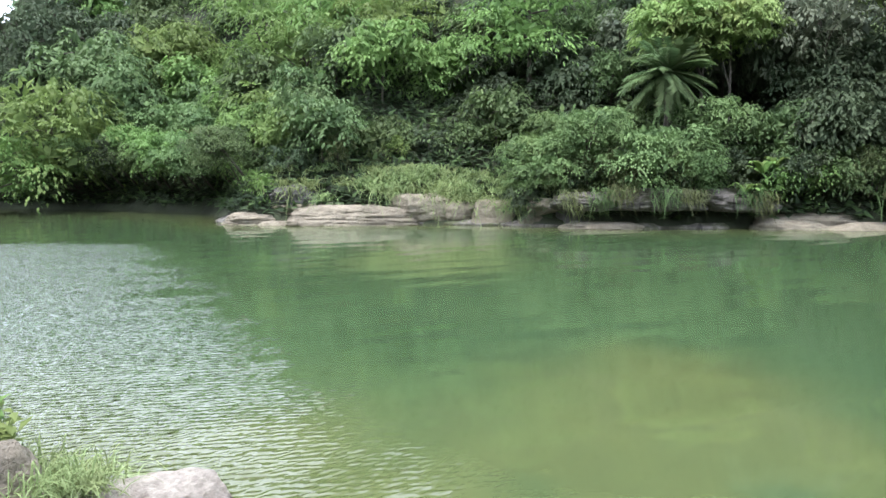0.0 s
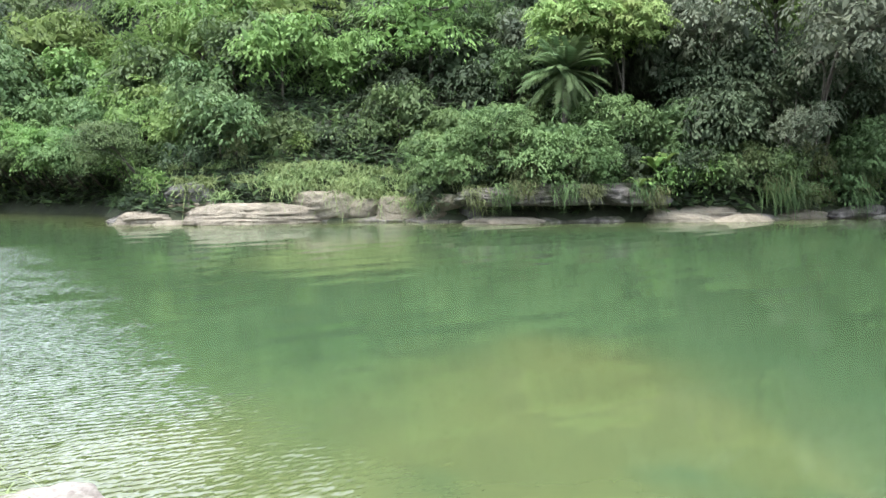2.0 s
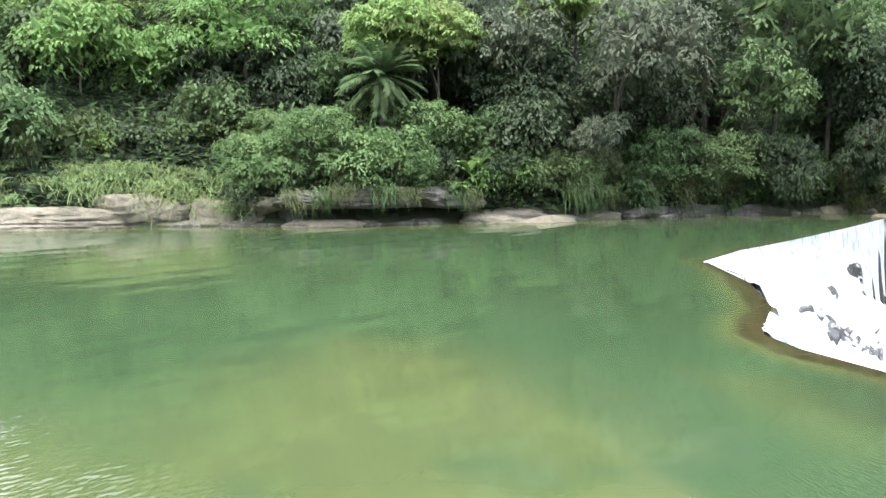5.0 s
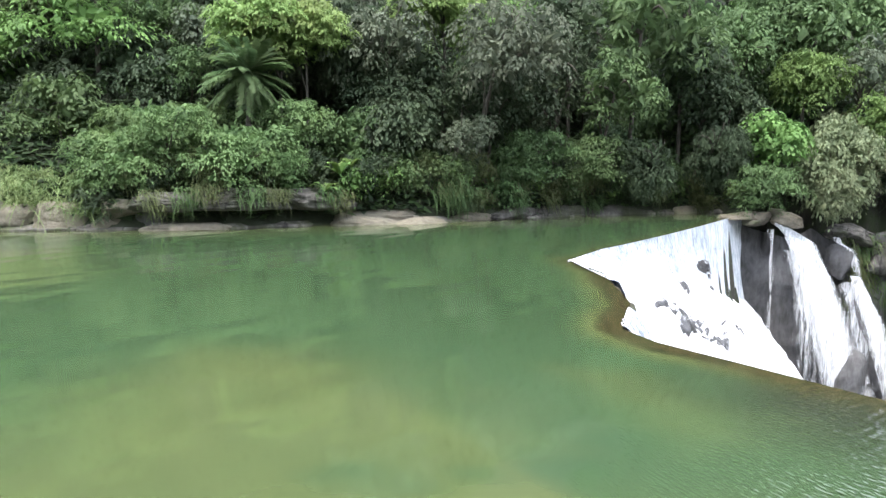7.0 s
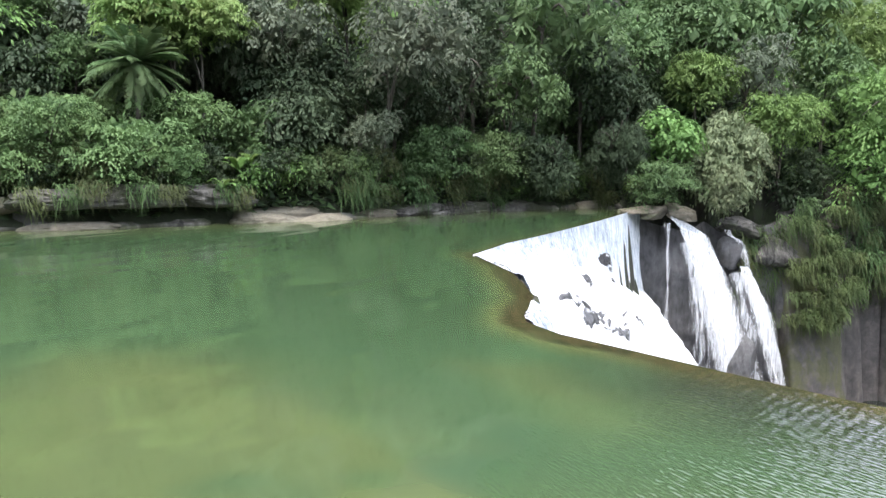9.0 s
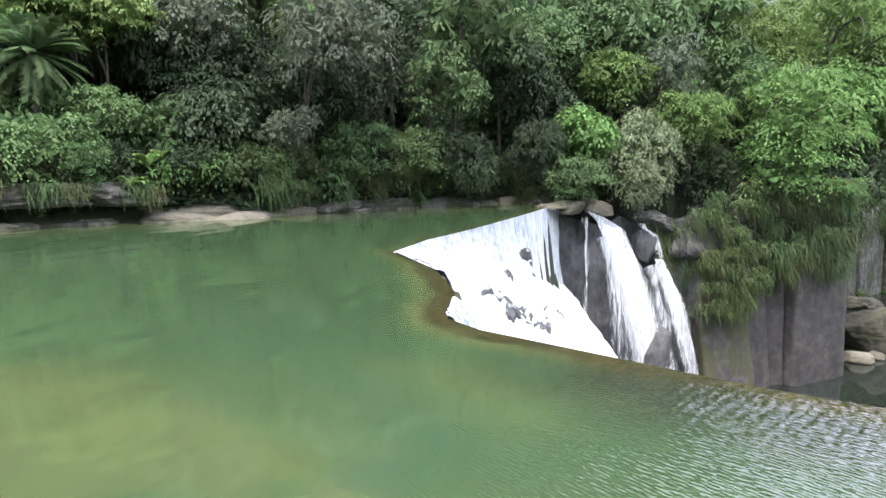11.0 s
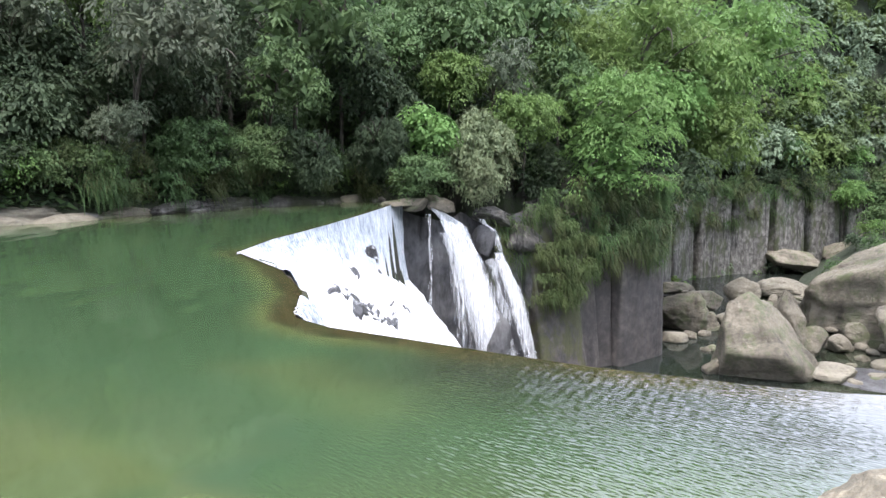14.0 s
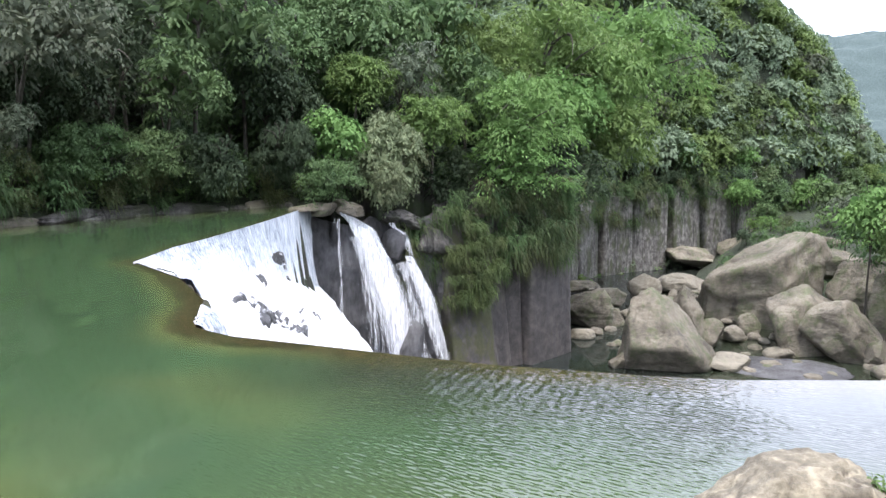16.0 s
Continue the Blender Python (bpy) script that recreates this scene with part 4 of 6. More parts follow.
def cascade():
    root = tagged(new("waterfall"), "broad white waterfall pouring over a curved rock lip", "waterfall")
    nu, nv = 300, 100
    us, vs = np.linspace(-7.0, 23.1, nu), np.linspace(0, 1, nv) ** 1.6
    U, V = np.meshgrid(us, vs, indexing="ij")
    D = V * 6.5
    edge = np.stack([D.ravel(), 0 * D.ravel(), 0 * D.ravel()], 1)
    U = U + (np.clip((U - 19) / 4, 0, 1).ravel() * (0.9 * noise3(edge, 0.9, 41) + 0.5 * noise3(edge, 0.3, 42))).reshape(U.shape)
    bend = np.interp(U, [-8, 0, 3.2, 5.7, 8.9, 14.3, 20.9, 24], [0, 0, -0.25, -0.1, 0.0, 0.05, -0.05, 0.2])
    x = 15 + U * FLOW_A.x + (D + bend) * FLOW_N.x
    y = 16.9 + U * FLOW_A.y + (D + bend) * FLOW_N.y
    _, _, z = cascade_height((x - bend * FLOW_N.x).ravel(), (y - bend * FLOW_N.y).ravel())
    u1, d1 = U.ravel(), D.ravel()
    q = np.stack([u1 * 2.6, d1 * 0.5, 0 * z], 1)
    lump = noise3(q, 1.0, 4) * 0.16 + noise3(q, 0.4, 5) * 0.08 + noise3(np.stack([u1, d1 * 1.2, 0 * z], 1), 1.7, 6) * 0.32
    z = z + lump * np.clip((d1 - 0.15) / 0.8, 0, 1) + 0.03
    sunk = inside(x.ravel(), y.ravel(), UPPER) & (polyline_dist(x.ravel(), y.ravel(), LIP + FAR_LIP[1:]) > 0.14)
    z = np.where(sunk, np.minimum(z, -0.5), z)
    p = np.stack([x.ravel(), y.ravel(), z], 1)
    k = np.arange(nu * nv).reshape(nu, nv)
    f = np.stack([k[:-1, :-1].ravel(), k[1:, :-1].ravel(), k[1:, 1:].ravel(), k[:-1, 1:].ravel()], 1)
    me = mesh_of("cascade", p, f[:, ::-1], M_FOAM, True)
    # the bed under the water, with rock ribs that break through
    rib = np.zeros_like(u1)
    for cu, cd, ru, rd, tilt, top in ((10.2, 0.66, 0.5, 0.34, 0.25, 0.75), (9.5, 0.36, 0.5, 0.10, 0.2, 0.5), (19.2, 0.36, 0.10, 0.24, 0.0, 0.5), (20.8, 0.30, 0.09, 0.26, 0.0, 0.5), (14.2, 0.30, 1.3, 0.07, -0.02, 0.66), (15.3, 0.44, 0.35, 0.16, 0.0, 0.66), (12.9, 0.24, 0.6, 0.06, 0.0, 0.45),
                                      (5.6, 1.50, 2.6, 0.20, 0.12, 0.46), (8.6, 1.82, 3.6, 0.36, 0.08, 0.48), (12.6, 1.98, 2.7, 0.20, 0.03, 0.46), (9.0, 2.28, 2.2, 0.22, 0.05, 0.42), (6.3, 2.02, 1.2, 0.12, 0.06, 0.40)):
        e = ((u1 - cu) / ru) ** 2 + ((d1 - cd - tilt * (u1 - cu)) / rd) ** 2
        rib = np.maximum(rib, top * np.clip(1.3 - e, 0, 1) ** 0.6)
    q2 = np.stack([u1 * 0.22, d1 * 3.0, 0 * z], 1)
    lift = -0.15 + 0.165 * np.clip(rib / 0.4, 0, 1) + 0.10 * noise3(q2, 0.5, 14) + 0.05 * noise3(q2, 0.25, 15)
    bed = p + np.array([FLOW_N.x * 0.75, FLOW_N.y * 0.75, 0.65]) * lift[:, None]
    child("rock_bed", mesh_of("rock_bed", bed, f[(rib[f] > 0.02).any(1)][:, ::-1], M_RIB, True), root, "dark wet rock ribs breaking through the cascade")
    comb = np.clip(1.15 - np.maximum(d1, 0) / 0.55, 0, 1) * np.clip((u1 + 1) / 3, 0, 1) * np.interp(u1, [0, 9, 22], [1.0, 0.75, 0.45])
    me.attributes.new("comb", "FLOAT", "POINT").data.foreach_set("value", comb.astype(np.float32))
    child("cascade", me, root, "foaming white main cascade")
    # spills into the notch
    for ax, ay, bx, by in ((13.5, 13.5, 15.1, 17.0), (10.0, 9.55, 11.3, 10.7)):
        ln = math.hypot(bx - ax, by - ay)
        s = np.linspace(0, 1, 60)
        base = np.stack([ax + (bx - ax) * s, ay + (by - ay) * s, 0 * s], 1)
        rows = []
        for out, z0 in ((-0.05, 0.012), (0.02, 0.01), (0.14, -0.05), (0.3, -0.35), (0.5, -1.0), (0.75, -2.2), (1.1, -4.0), (1.4, -6.5)):
            ragged = 0.10 * noise3(base, 0.35, 3) + 0.05 * noise3(base, 0.12, 4)
            r = base + np.array([(by - ay) / ln, -(bx - ax) / ln, 0]) * (out * (1 + ragged) + ragged * (out > 0))[:, None]
            r[:, 2] = z0
            rows.append(r)
        v = np.stack(rows, 1)
        kk = np.arange(60 * 8).reshape(60, 8)
        f2 = np.stack([kk[:-1, :-1].ravel(), kk[1:, :-1].ravel(), kk[1:, 1:].ravel(), kk[:-1, 1:].ravel()], 1)
        me = mesh_of("notch_spill", v.reshape(-1, 3), f2, M_FOAM, True)
        me.attributes.new("comb", "FLOAT", "POINT").data.foreach_set("value", np.tile(np.array([0.3, 0.6, 1, 1, 0.8, 0.4, 0, 0], dtype=np.float32), 60))
        child("notch_spill", me, root)
    for seed, haze, ea, eb in (
        (31, 0.0, ((36.21, 25.06, -0.2), (36.76, 24.67, -1.0), (37.29, 24.15, -3.1), (37.6, 23.7, -6.0), (38.1, 23.1, -9.0), (38.5, 22.6, -12.0)), ((36.97, 24.6, -0.6), (38.34, 23.78, -1.3), (39.28, 23.03, -3.5), (39.93, 22.5, -5.2), (41.0, 21.45, -9.3), (41.7, 20.9, -12.0))),
        (32, 0.12, ((36.6, 24.5, -0.9), (37.1, 24.1, -2.9), (37.5, 23.6, -5.6), (38.0, 23.0, -8.6), (38.4, 22.5, -12.0)), ((38.1, 23.7, -1.4), (39.0, 23.0, -3.4), (39.7, 22.3, -5.6), (40.7, 21.5, -9.0), (41.5, 20.8, -12.0))),
        (51, 0.5, ((36.74, 24.43, -1.7), (36.82, 24.2, -3.4), (36.69, 24.01, -5.7), (36.58, 23.76, -8.4), (36.5, 23.6, -12.0)), ((37.5, 24.02, -1.8), (38.08, 23.51, -3.5), (38.22, 23.15, -5.9), (38.55, 22.61, -9.2), (38.8, 22.3, -12.0))),
        (61, 0.45, ((36.05, 24.92, -0.6), (35.94, 24.84, -2.0), (35.85, 24.7, -3.6), (35.72, 24.54, -5.6), (35.7, 24.4, -9.0)), ((36.34, 24.77, -0.6), (36.22, 24.68, -2.0), (36.2, 24.5, -3.65), (36.17, 24.3, -5.65), (36.4, 24.1, -9.0))),
        (71, 0.45, ((39.18, 22.9, -3.6), (39.55, 22.5, -5.4), (39.93, 22.09, -7.2), (40.7, 21.4, -9.5), (41.2, 20.9, -12.0)), ((39.86, 22.56, -3.3), (40.23, 22.12, -5.5), (40.65, 21.68, -7.3), (41.14, 21.15, -9.7), (41.7, 20.7, -12.0))),
        (81, 0.25, ((39.13, 23.39, -1.0), (39.57, 23.1, -1.5), (39.93, 22.83, -2.1), (39.99, 22.71, -2.8), (40.0, 22.6, -3.6)), ((39.51, 23.17, -1.1), (40.09, 22.79, -1.65), (40.57, 22.47, -2.3), (40.68, 22.34, -2.9), (40.7, 22.25, -3.7))),
        (41, 0.06, ((39.92, 22.72, -3.1), (40.07, 22.53, -4.0), (40.29, 22.31, -5.0), (40.68, 21.86, -7.2), (41.16, 21.32, -9.6), (41.5, 20.9, -12.0)), ((40.61, 22.34, -3.2), (41.02, 22.01, -4.2), (41.49, 21.62, -5.4), (42.02, 21.1, -7.4), (42.64, 20.45, -10.2), (43.0, 20.1, -12.0))),
    ):
        p, f, thin = fall_sheet(ea, eb, 50, seed, 0.16)
        me = mesh_of("side_fall", p, f, M_VEIL, True)
        me.attributes.new("thin", "FLOAT", "POINT").data.foreach_set("value", np.asarray(thin + haze, dtype=np.float32))
        child("side_fall", me, root, "narrow white side stream" if haze < 0.3 else "thin veil of falling water")
    return root


waterfall = cascade()


# ---- plants ----
def leaves(centers, ways, ups, length, width, rng, plain=False):
    """Folded rhombic leaves of two triangles each, or plain pointed ones of one triangle."""
    n = len(centers)
    side = unit(np.cross(ways, ups))
    L = length * rng.uniform(0.7, 1.25, (n, 1))
    W = width * rng.uniform(0.75, 1.2, (n, 1))
    nrm = np.cross(side, ways)
    if plain:
        v = np.stack([centers - side * W * 0.5, centers + side * W * 0.5, centers + ways * L], 1).reshape(-1, 3)
        return v, np.arange(3 * n).reshape(-1, 3)
    mid = centers + ways * L * 0.45
    v = np.stack([centers, mid + side * W * 0.5 + nrm * W * 0.18, centers + ways * L - nrm * L * 0.12, mid - side * W * 0.5 + nrm * W * 0.18], 1).reshape(-1, 3)
    i = np.arange(n)[:, None] * 4
    f = np.concatenate([i + np.array([0, 1, 2]), i + np.array([0, 2, 3])], 1).reshape(-1, 3)
    return v, f


def crown_mesh(name, seed, material, size=(3, 3, 2.6), lobes=10, pads=60, per=54, length=0.24, width=0.125, pad=0.56, flat=0.62, droop=0.7, ragged=0.14, tiers=False, hang=0.0, plain=False):
    """A crown of separate domed leaf pads set round several lobes, with shade between them; its middle is at the origin."""
    rng = np.random.default_rng(seed)
    size = np.array(size)
    lob = unit(rng.normal(size=(lobes, 3))) * rng.uniform(0.35, 0.72, (lobes, 1))
    lob[:, 2] = lob[:, 2] * 0.85 + 0.05
    if tiers:
        lob[:, 2] = np.round(lob[:, 2] * 2.2) / 2.2 + rng.uniform(-0.06, 0.06, lobes)
    rad = rng.uniform(0.28, 0.46, lobes)
    # spots on the outside of the lobes, the ones farthest from each other kept
    out = unit(rng.normal(size=(pads * 9, 3)) + np.array([0, 0, 0.45]))
    which = rng.integers(0, lobes, pads * 9)
    spot = (lob[which] + out * (rad[which] * rng.uniform(0.85, 1.1, pads * 9))[:, None] * np.array([1, 1, 0.5 if tiers else 1.0]))
    deep = np.max(1 - np.linalg.norm(spot[:, None] - lob[None], axis=2) / rad[None], axis=1)
    keep = np.nonzero(deep < 0.22)[0]
    chosen = [keep[0]]
    gap = np.linalg.norm(spot[keep] - spot[keep[0]], axis=1)
    for _ in range(min(pads, len(keep)) - 1):
        k = int(np.argmax(gap * rng.uniform(0.55, 1.0, len(gap))))
        chosen.append(keep[k])
        gap = np.minimum(gap, np.linalg.norm(spot[keep] - spot[keep[k]], axis=1))
    c, out = spot[chosen] * size, out[chosen]
    n_pads = len(c)
    normal = unit(out * (1 - flat) + np.array([0, 0, 1.0]) * flat + rng.normal(size=(n_pads, 3)) * 0.16)
    stem = unit(np.cross(np.cross(normal, out + rng.normal(size=(n_pads, 3)) * 0.5), normal))
    side = np.cross(normal, stem)
    s = np.repeat(np.arange(n_pads), per)
    n = len(s)
    reach = pad * rng.uniform(0.6, 1.45, (n_pads, 1))[s]
    r = np.sqrt(rng.uniform(0, 1, (n, 1))) * (1 + ragged * rng.normal(size=(n, 1)))
    a = rng.uniform(0, 2 * np.pi, (n, 1))
    flatway = stem[s] * np.cos(a) * 1.25 + side[s] * np.sin(a) * 0.85
    pos = c[s] + flatway * r * reach - np.array([0, 0, 1.0]) * r ** 2 * reach * (droop + hang) + normal[s] * rng.normal(0, 0.05, (n, 1))
    way = unit(flatway * (0.35 + 0.65 * r) + stem[s] * 0.4 + rng.normal(size=(n, 3)) * 0.22 - np.array([0, 0, 1.0]) * (droop * r * 1.2 + hang))
    up = unit(normal[s] + flatway * r * (0.5 + 0.6 * droop) + rng.normal(size=(n, 3)) * 0.16)
    v1, f1 = leaves(pos, way, up, length, width, rng, plain)
    # broad inner leaves that close the crown's heart
    m = n // 10
    w2 = rng.integers(0, lobes, m)
    heart = (lob[w2] * 0.8 + rng.normal(size=(m, 3)) * rad[w2][:, None] * 0.33) * size
    v2, f2 = leaves(heart, unit(rng.normal(size=(m, 3))), unit(rng.normal(size=(m, 3))), length * 2.3, width * 3.0, rng, plain)
    return mesh_of(name, *merged([(v1, f1), (v2, f2)]), material)


def tube(points, radii, sides=7):
    pts = np.array(points, float)
    t = unit(np.gradient(pts, axis=0))
    ref = np.where(np.abs(t[:, 2:3]) > 0.9, np.array([[1.0, 0, 0]]), np.array([[0, 0, 1.0]]))
    a = unit(np.cross(t, ref))
    b = np.cross(t, a)
    ang = np.linspace(0, 2 * np.pi, sides, endpoint=False)
    ring = a[:, None, :] * np.cos(ang)[None, :, None] + b[:, None, :] * np.sin(ang)[None, :, None]
    v = (pts[:, None, :] + ring * np.array(radii)[:, None, None]).reshape(-1, 3)
    k = np.arange(len(pts) * sides).reshape(len(pts), sides)
    k2 = np.roll(k, -1, axis=1)
    f = np.stack([k[:-1].ravel(), k2[:-1].ravel(), k2[1:].ravel(), k[1:].ravel()], 1)
    return v, f


def merged(pieces):
    off, vs, fs = 0, [], []
    for v, f in pieces:
        vs.append(v)
        fs.append(f + off)
        off += len(v)
    return np.concatenate(vs), np.concatenate(fs)


def trunk_parts(seed, height, size, limbs=7, radius=0.15):
    """The stem of a tree, and its limbs as meshes of their own."""
    rng = np.random.default_rng(seed + 500)
    z = np.linspace(-0.6, height, 8)
    bend = rng.normal(0, 0.25, 2)
    path = np.stack([bend[0] * np.sin(z * 0.5), bend[1] * np.sin(z * 0.4 + 1), z], 1)
    pieces = []
    for _ in range(limbs):
        i = rng.integers(4, 8)
        end = unit(rng.normal(size=(1, 3)) + np.array([[0, 0, 0.3]]))[0] * np.array(size) * rng.uniform(0.55, 0.85) + np.array([0, 0, height])
        s = np.linspace(0, 1, 6)[:, None]
        pts = path[i] * (1 - s) + end * s + np.array([0, 0, 0.5]) * np.sin(s * np.pi)
        pieces.append(tube(pts, np.linspace(radius * 0.55, radius * 0.1, 6), 4))
    return tube(path, np.linspace(radius, radius * 0.5, 8), 6), pieces


TREE_H = 4.5
FEATHER = dict(flat=0.85, length=0.22, width=0.09, pads=52, per=66, pad=0.72, lobes=11, tiers=True, droop=0.6)
BUSHY = dict(pads=20, per=29, length=0.40, width=0.19, pad=0.85, lobes=6)
HILLY = dict(pads=38, per=32, length=0.40, width=0.22, pad=0.74, lobes=11)
KINDS = {}
for key, kind, seed, label, opts in (
    ("mid_a", "mid", 11, "broadleaf tree with a dense mid-green crown on the slope", {}),
    ("mid_b", "mid", 12, "spreading green tree with layered feathery sprays", dict(size=(3.2, 3.2, 2.5), **FEATHER)),
    ("mid_c", "mid", 13, "leafy green tree with a tall uneven crown", dict(size=(2.6, 2.6, 3.2), length=0.24)),
    ("mid_d", "mid", 14, "green tree with loose glossy leaf clusters", dict(length=0.3, width=0.14, per=36, pad=0.46)),
    ("mid_e", "tier", 15, "low green tree with drooping tiers of leaves over the bank", dict(size=(3.3, 3.0, 2.5), flat=0.85, length=0.2, width=0.105, pads=64, per=74, droop=0.7, pad=0.64, lobes=13, tiers=True)),
    ("mid_f", "mid", 16, "green tree trailing tiers of leaves over the water", dict(size=(3.3, 3.0, 2.4), flat=0.85, length=0.2, width=0.10, pads=60, per=74, droop=0.75, pad=0.66, lobes=13, tiers=True)),
    ("bright_a", "bright", 21, "young tree with a bright fresh-green crown", dict(length=0.26)),
    ("bright_b", "bright", 22, "bright green tree with tiers of feathery foliage", dict(size=(3.2, 3.2, 2.6), **FEATHER)),
    ("dark_a", "dark", 31, "shaded dark-green tree on the steep bank", {}),
    ("dark_b", "dark", 32, "dark evergreen tree with a dense crown", dict(size=(2.8, 2.8, 3.2), length=0.24, width=0.12)),
    ("dark_c", "dark", 33, "dark tree with narrow drooping leaves", dict(length=0.4, width=0.1, flat=0.3, droop=0.6, hang=0.5)),
    ("dark_d", "dark", 34, "dark glossy-leaved tree leaning over the water", dict(length=0.33, width=0.15, per=30, pad=0.5)),
    ("grey_a", "grey", 41, "tree with dull grey-green leaf clusters", dict(length=0.25, width=0.12, per=40, pad=0.40, pads=66)),
    ("grey_b", "grey", 42, "large grey-green tree overhanging the river", dict(length=0.23, width=0.11, pads=84, per=44, pad=0.42, lobes=13)),
    ("grey_c", "olive", 43, "pale grey-green tree with heavy hanging clusters", dict(size=(2.7, 2.7, 3.4), length=0.24, width=0.13, pads=120, pad=0.36, per=32, droop=0.9, hang=0.3, lobes=14)),
    ("lime_a", "lime", 51, "tree with pale yellow-green new leaves", dict(length=0.3, width=0.16, flat=0.8, pad=0.5, pads=90)),
    ("lime_b", "bright", 52, "small tree with vivid fresh-green leaves", dict(length=0.42, width=0.27, per=22)),
    ("bush_mid", "mid", 71, "green bush on the river bank", BUSHY),
    ("bush_dark", "dark", 72, "dark leafy bush in the shade of the bank", dict(BUSHY, width=0.2)),
    ("bush_bright", "bright", 73, "fresh-green bush on the river bank", dict(BUSHY, width=0.16)),
    ("bush_fern", "fern", 74, "ferny undergrowth hanging over the bank", dict(BUSHY, length=0.62, width=0.1, droop=0.8, hang=0.6, flat=0.4)),
    ("hill_mid", "mid", 61, "hillside tree with a rounded green crown", HILLY),
    ("hill_bright", "bright", 62, "hillside tree with a fresh-green crown", dict(HILLY, flat=0.7)),
    ("hill_dark", "dark", 63, "dark hillside tree in the woods", HILLY),
    ("hill_grey", "grey", 64, "dull grey-green hillside tree", dict(HILLY, width=0.2)),
):
    opts = dict(opts)
    size = opts.pop("size", (3, 3, 2.6))
    t0 = tagged(new("bush" if key.startswith("bush") else "tree"), label, "bush" if key.startswith("bush") else "tree", "bushes of the bank" if key.startswith("bush") else "trees of the wooded slope")
    small = key[:4] in ("bush", "hill")
    stem, limbs = trunk_parts(seed, TREE_H, size, 2 if key.startswith("bush") else 5, 0.10 if small else 0.13)
    trunk = child("trunk", mesh_of("trunk", *(merged([stem, *limbs]) if small else stem), M_BARK, True), t0)
    for piece in () if small else limbs:
        child("limb", mesh_of("limb", *piece, M_BARK, True), trunk)
    child("crown", crown_mesh("crown", seed, M_LEAF[kind], size, **opts), t0).location = (0, 0, TREE_H)
    KINDS[key] = t0


def inland(x, y, least):
    """The nearest spot that lies at least that far inside the wooded land."""
    line = FAR_BANK + GORGE_WALL[1:]
    best = None
    for (ax, ay), (bx, by) in zip(line[:-1], line[1:]):
        vx, vy = bx - ax, by - ay
        ln = math.hypot(vx, vy)
        t = min(1, max(0, ((x - ax) * vx + (y - ay) * vy) / (ln * ln)))
        qx, qy = ax + t * vx, ay + t * vy
        gap = math.hypot(x - qx, y - qy)
        if best is None or gap < best[0]:
            best = (gap, qx - vy / ln * least, qy + vx / ln * least)
    on_land = bool(inside(np.array([x]), np.array([y]), HILL)[0])
    return (x, y) if on_land and best[0] >= least else best[1:]


def plant_tree(key, x, y, z_mid, radius, turn, on_hill=True):
    """Plants a tree with its crown's middle at (x, y, z_mid) and its foot in the nearest ground, leaning where it must."""
    s = radius / 3.2
    fx, fy = inland(x, y, 1.3) if on_hill else (x, y)
    foot = min(float(ground_height([fx], [fy])[0]) - 0.1, z_mid - 0.5 * radius)
    t1 = copy_thing(KINDS[key], Matrix.Translation((fx, fy, foot)))
    way = Vector((x - fx, y - fy, z_mid - foot))
    for o in t1.children:
        if o.name.startswith("trunk"):
            o.rotation_mode = "QUATERNION"
            o.rotation_quaternion = way.to_track_quat("Z", "Y")
            o.scale = (s, s, way.length / TREE_H)
        else:
            o.location = way
            o.rotation_euler = (0, 0, turn)
            o.scale = (s, s, s)
    return t1


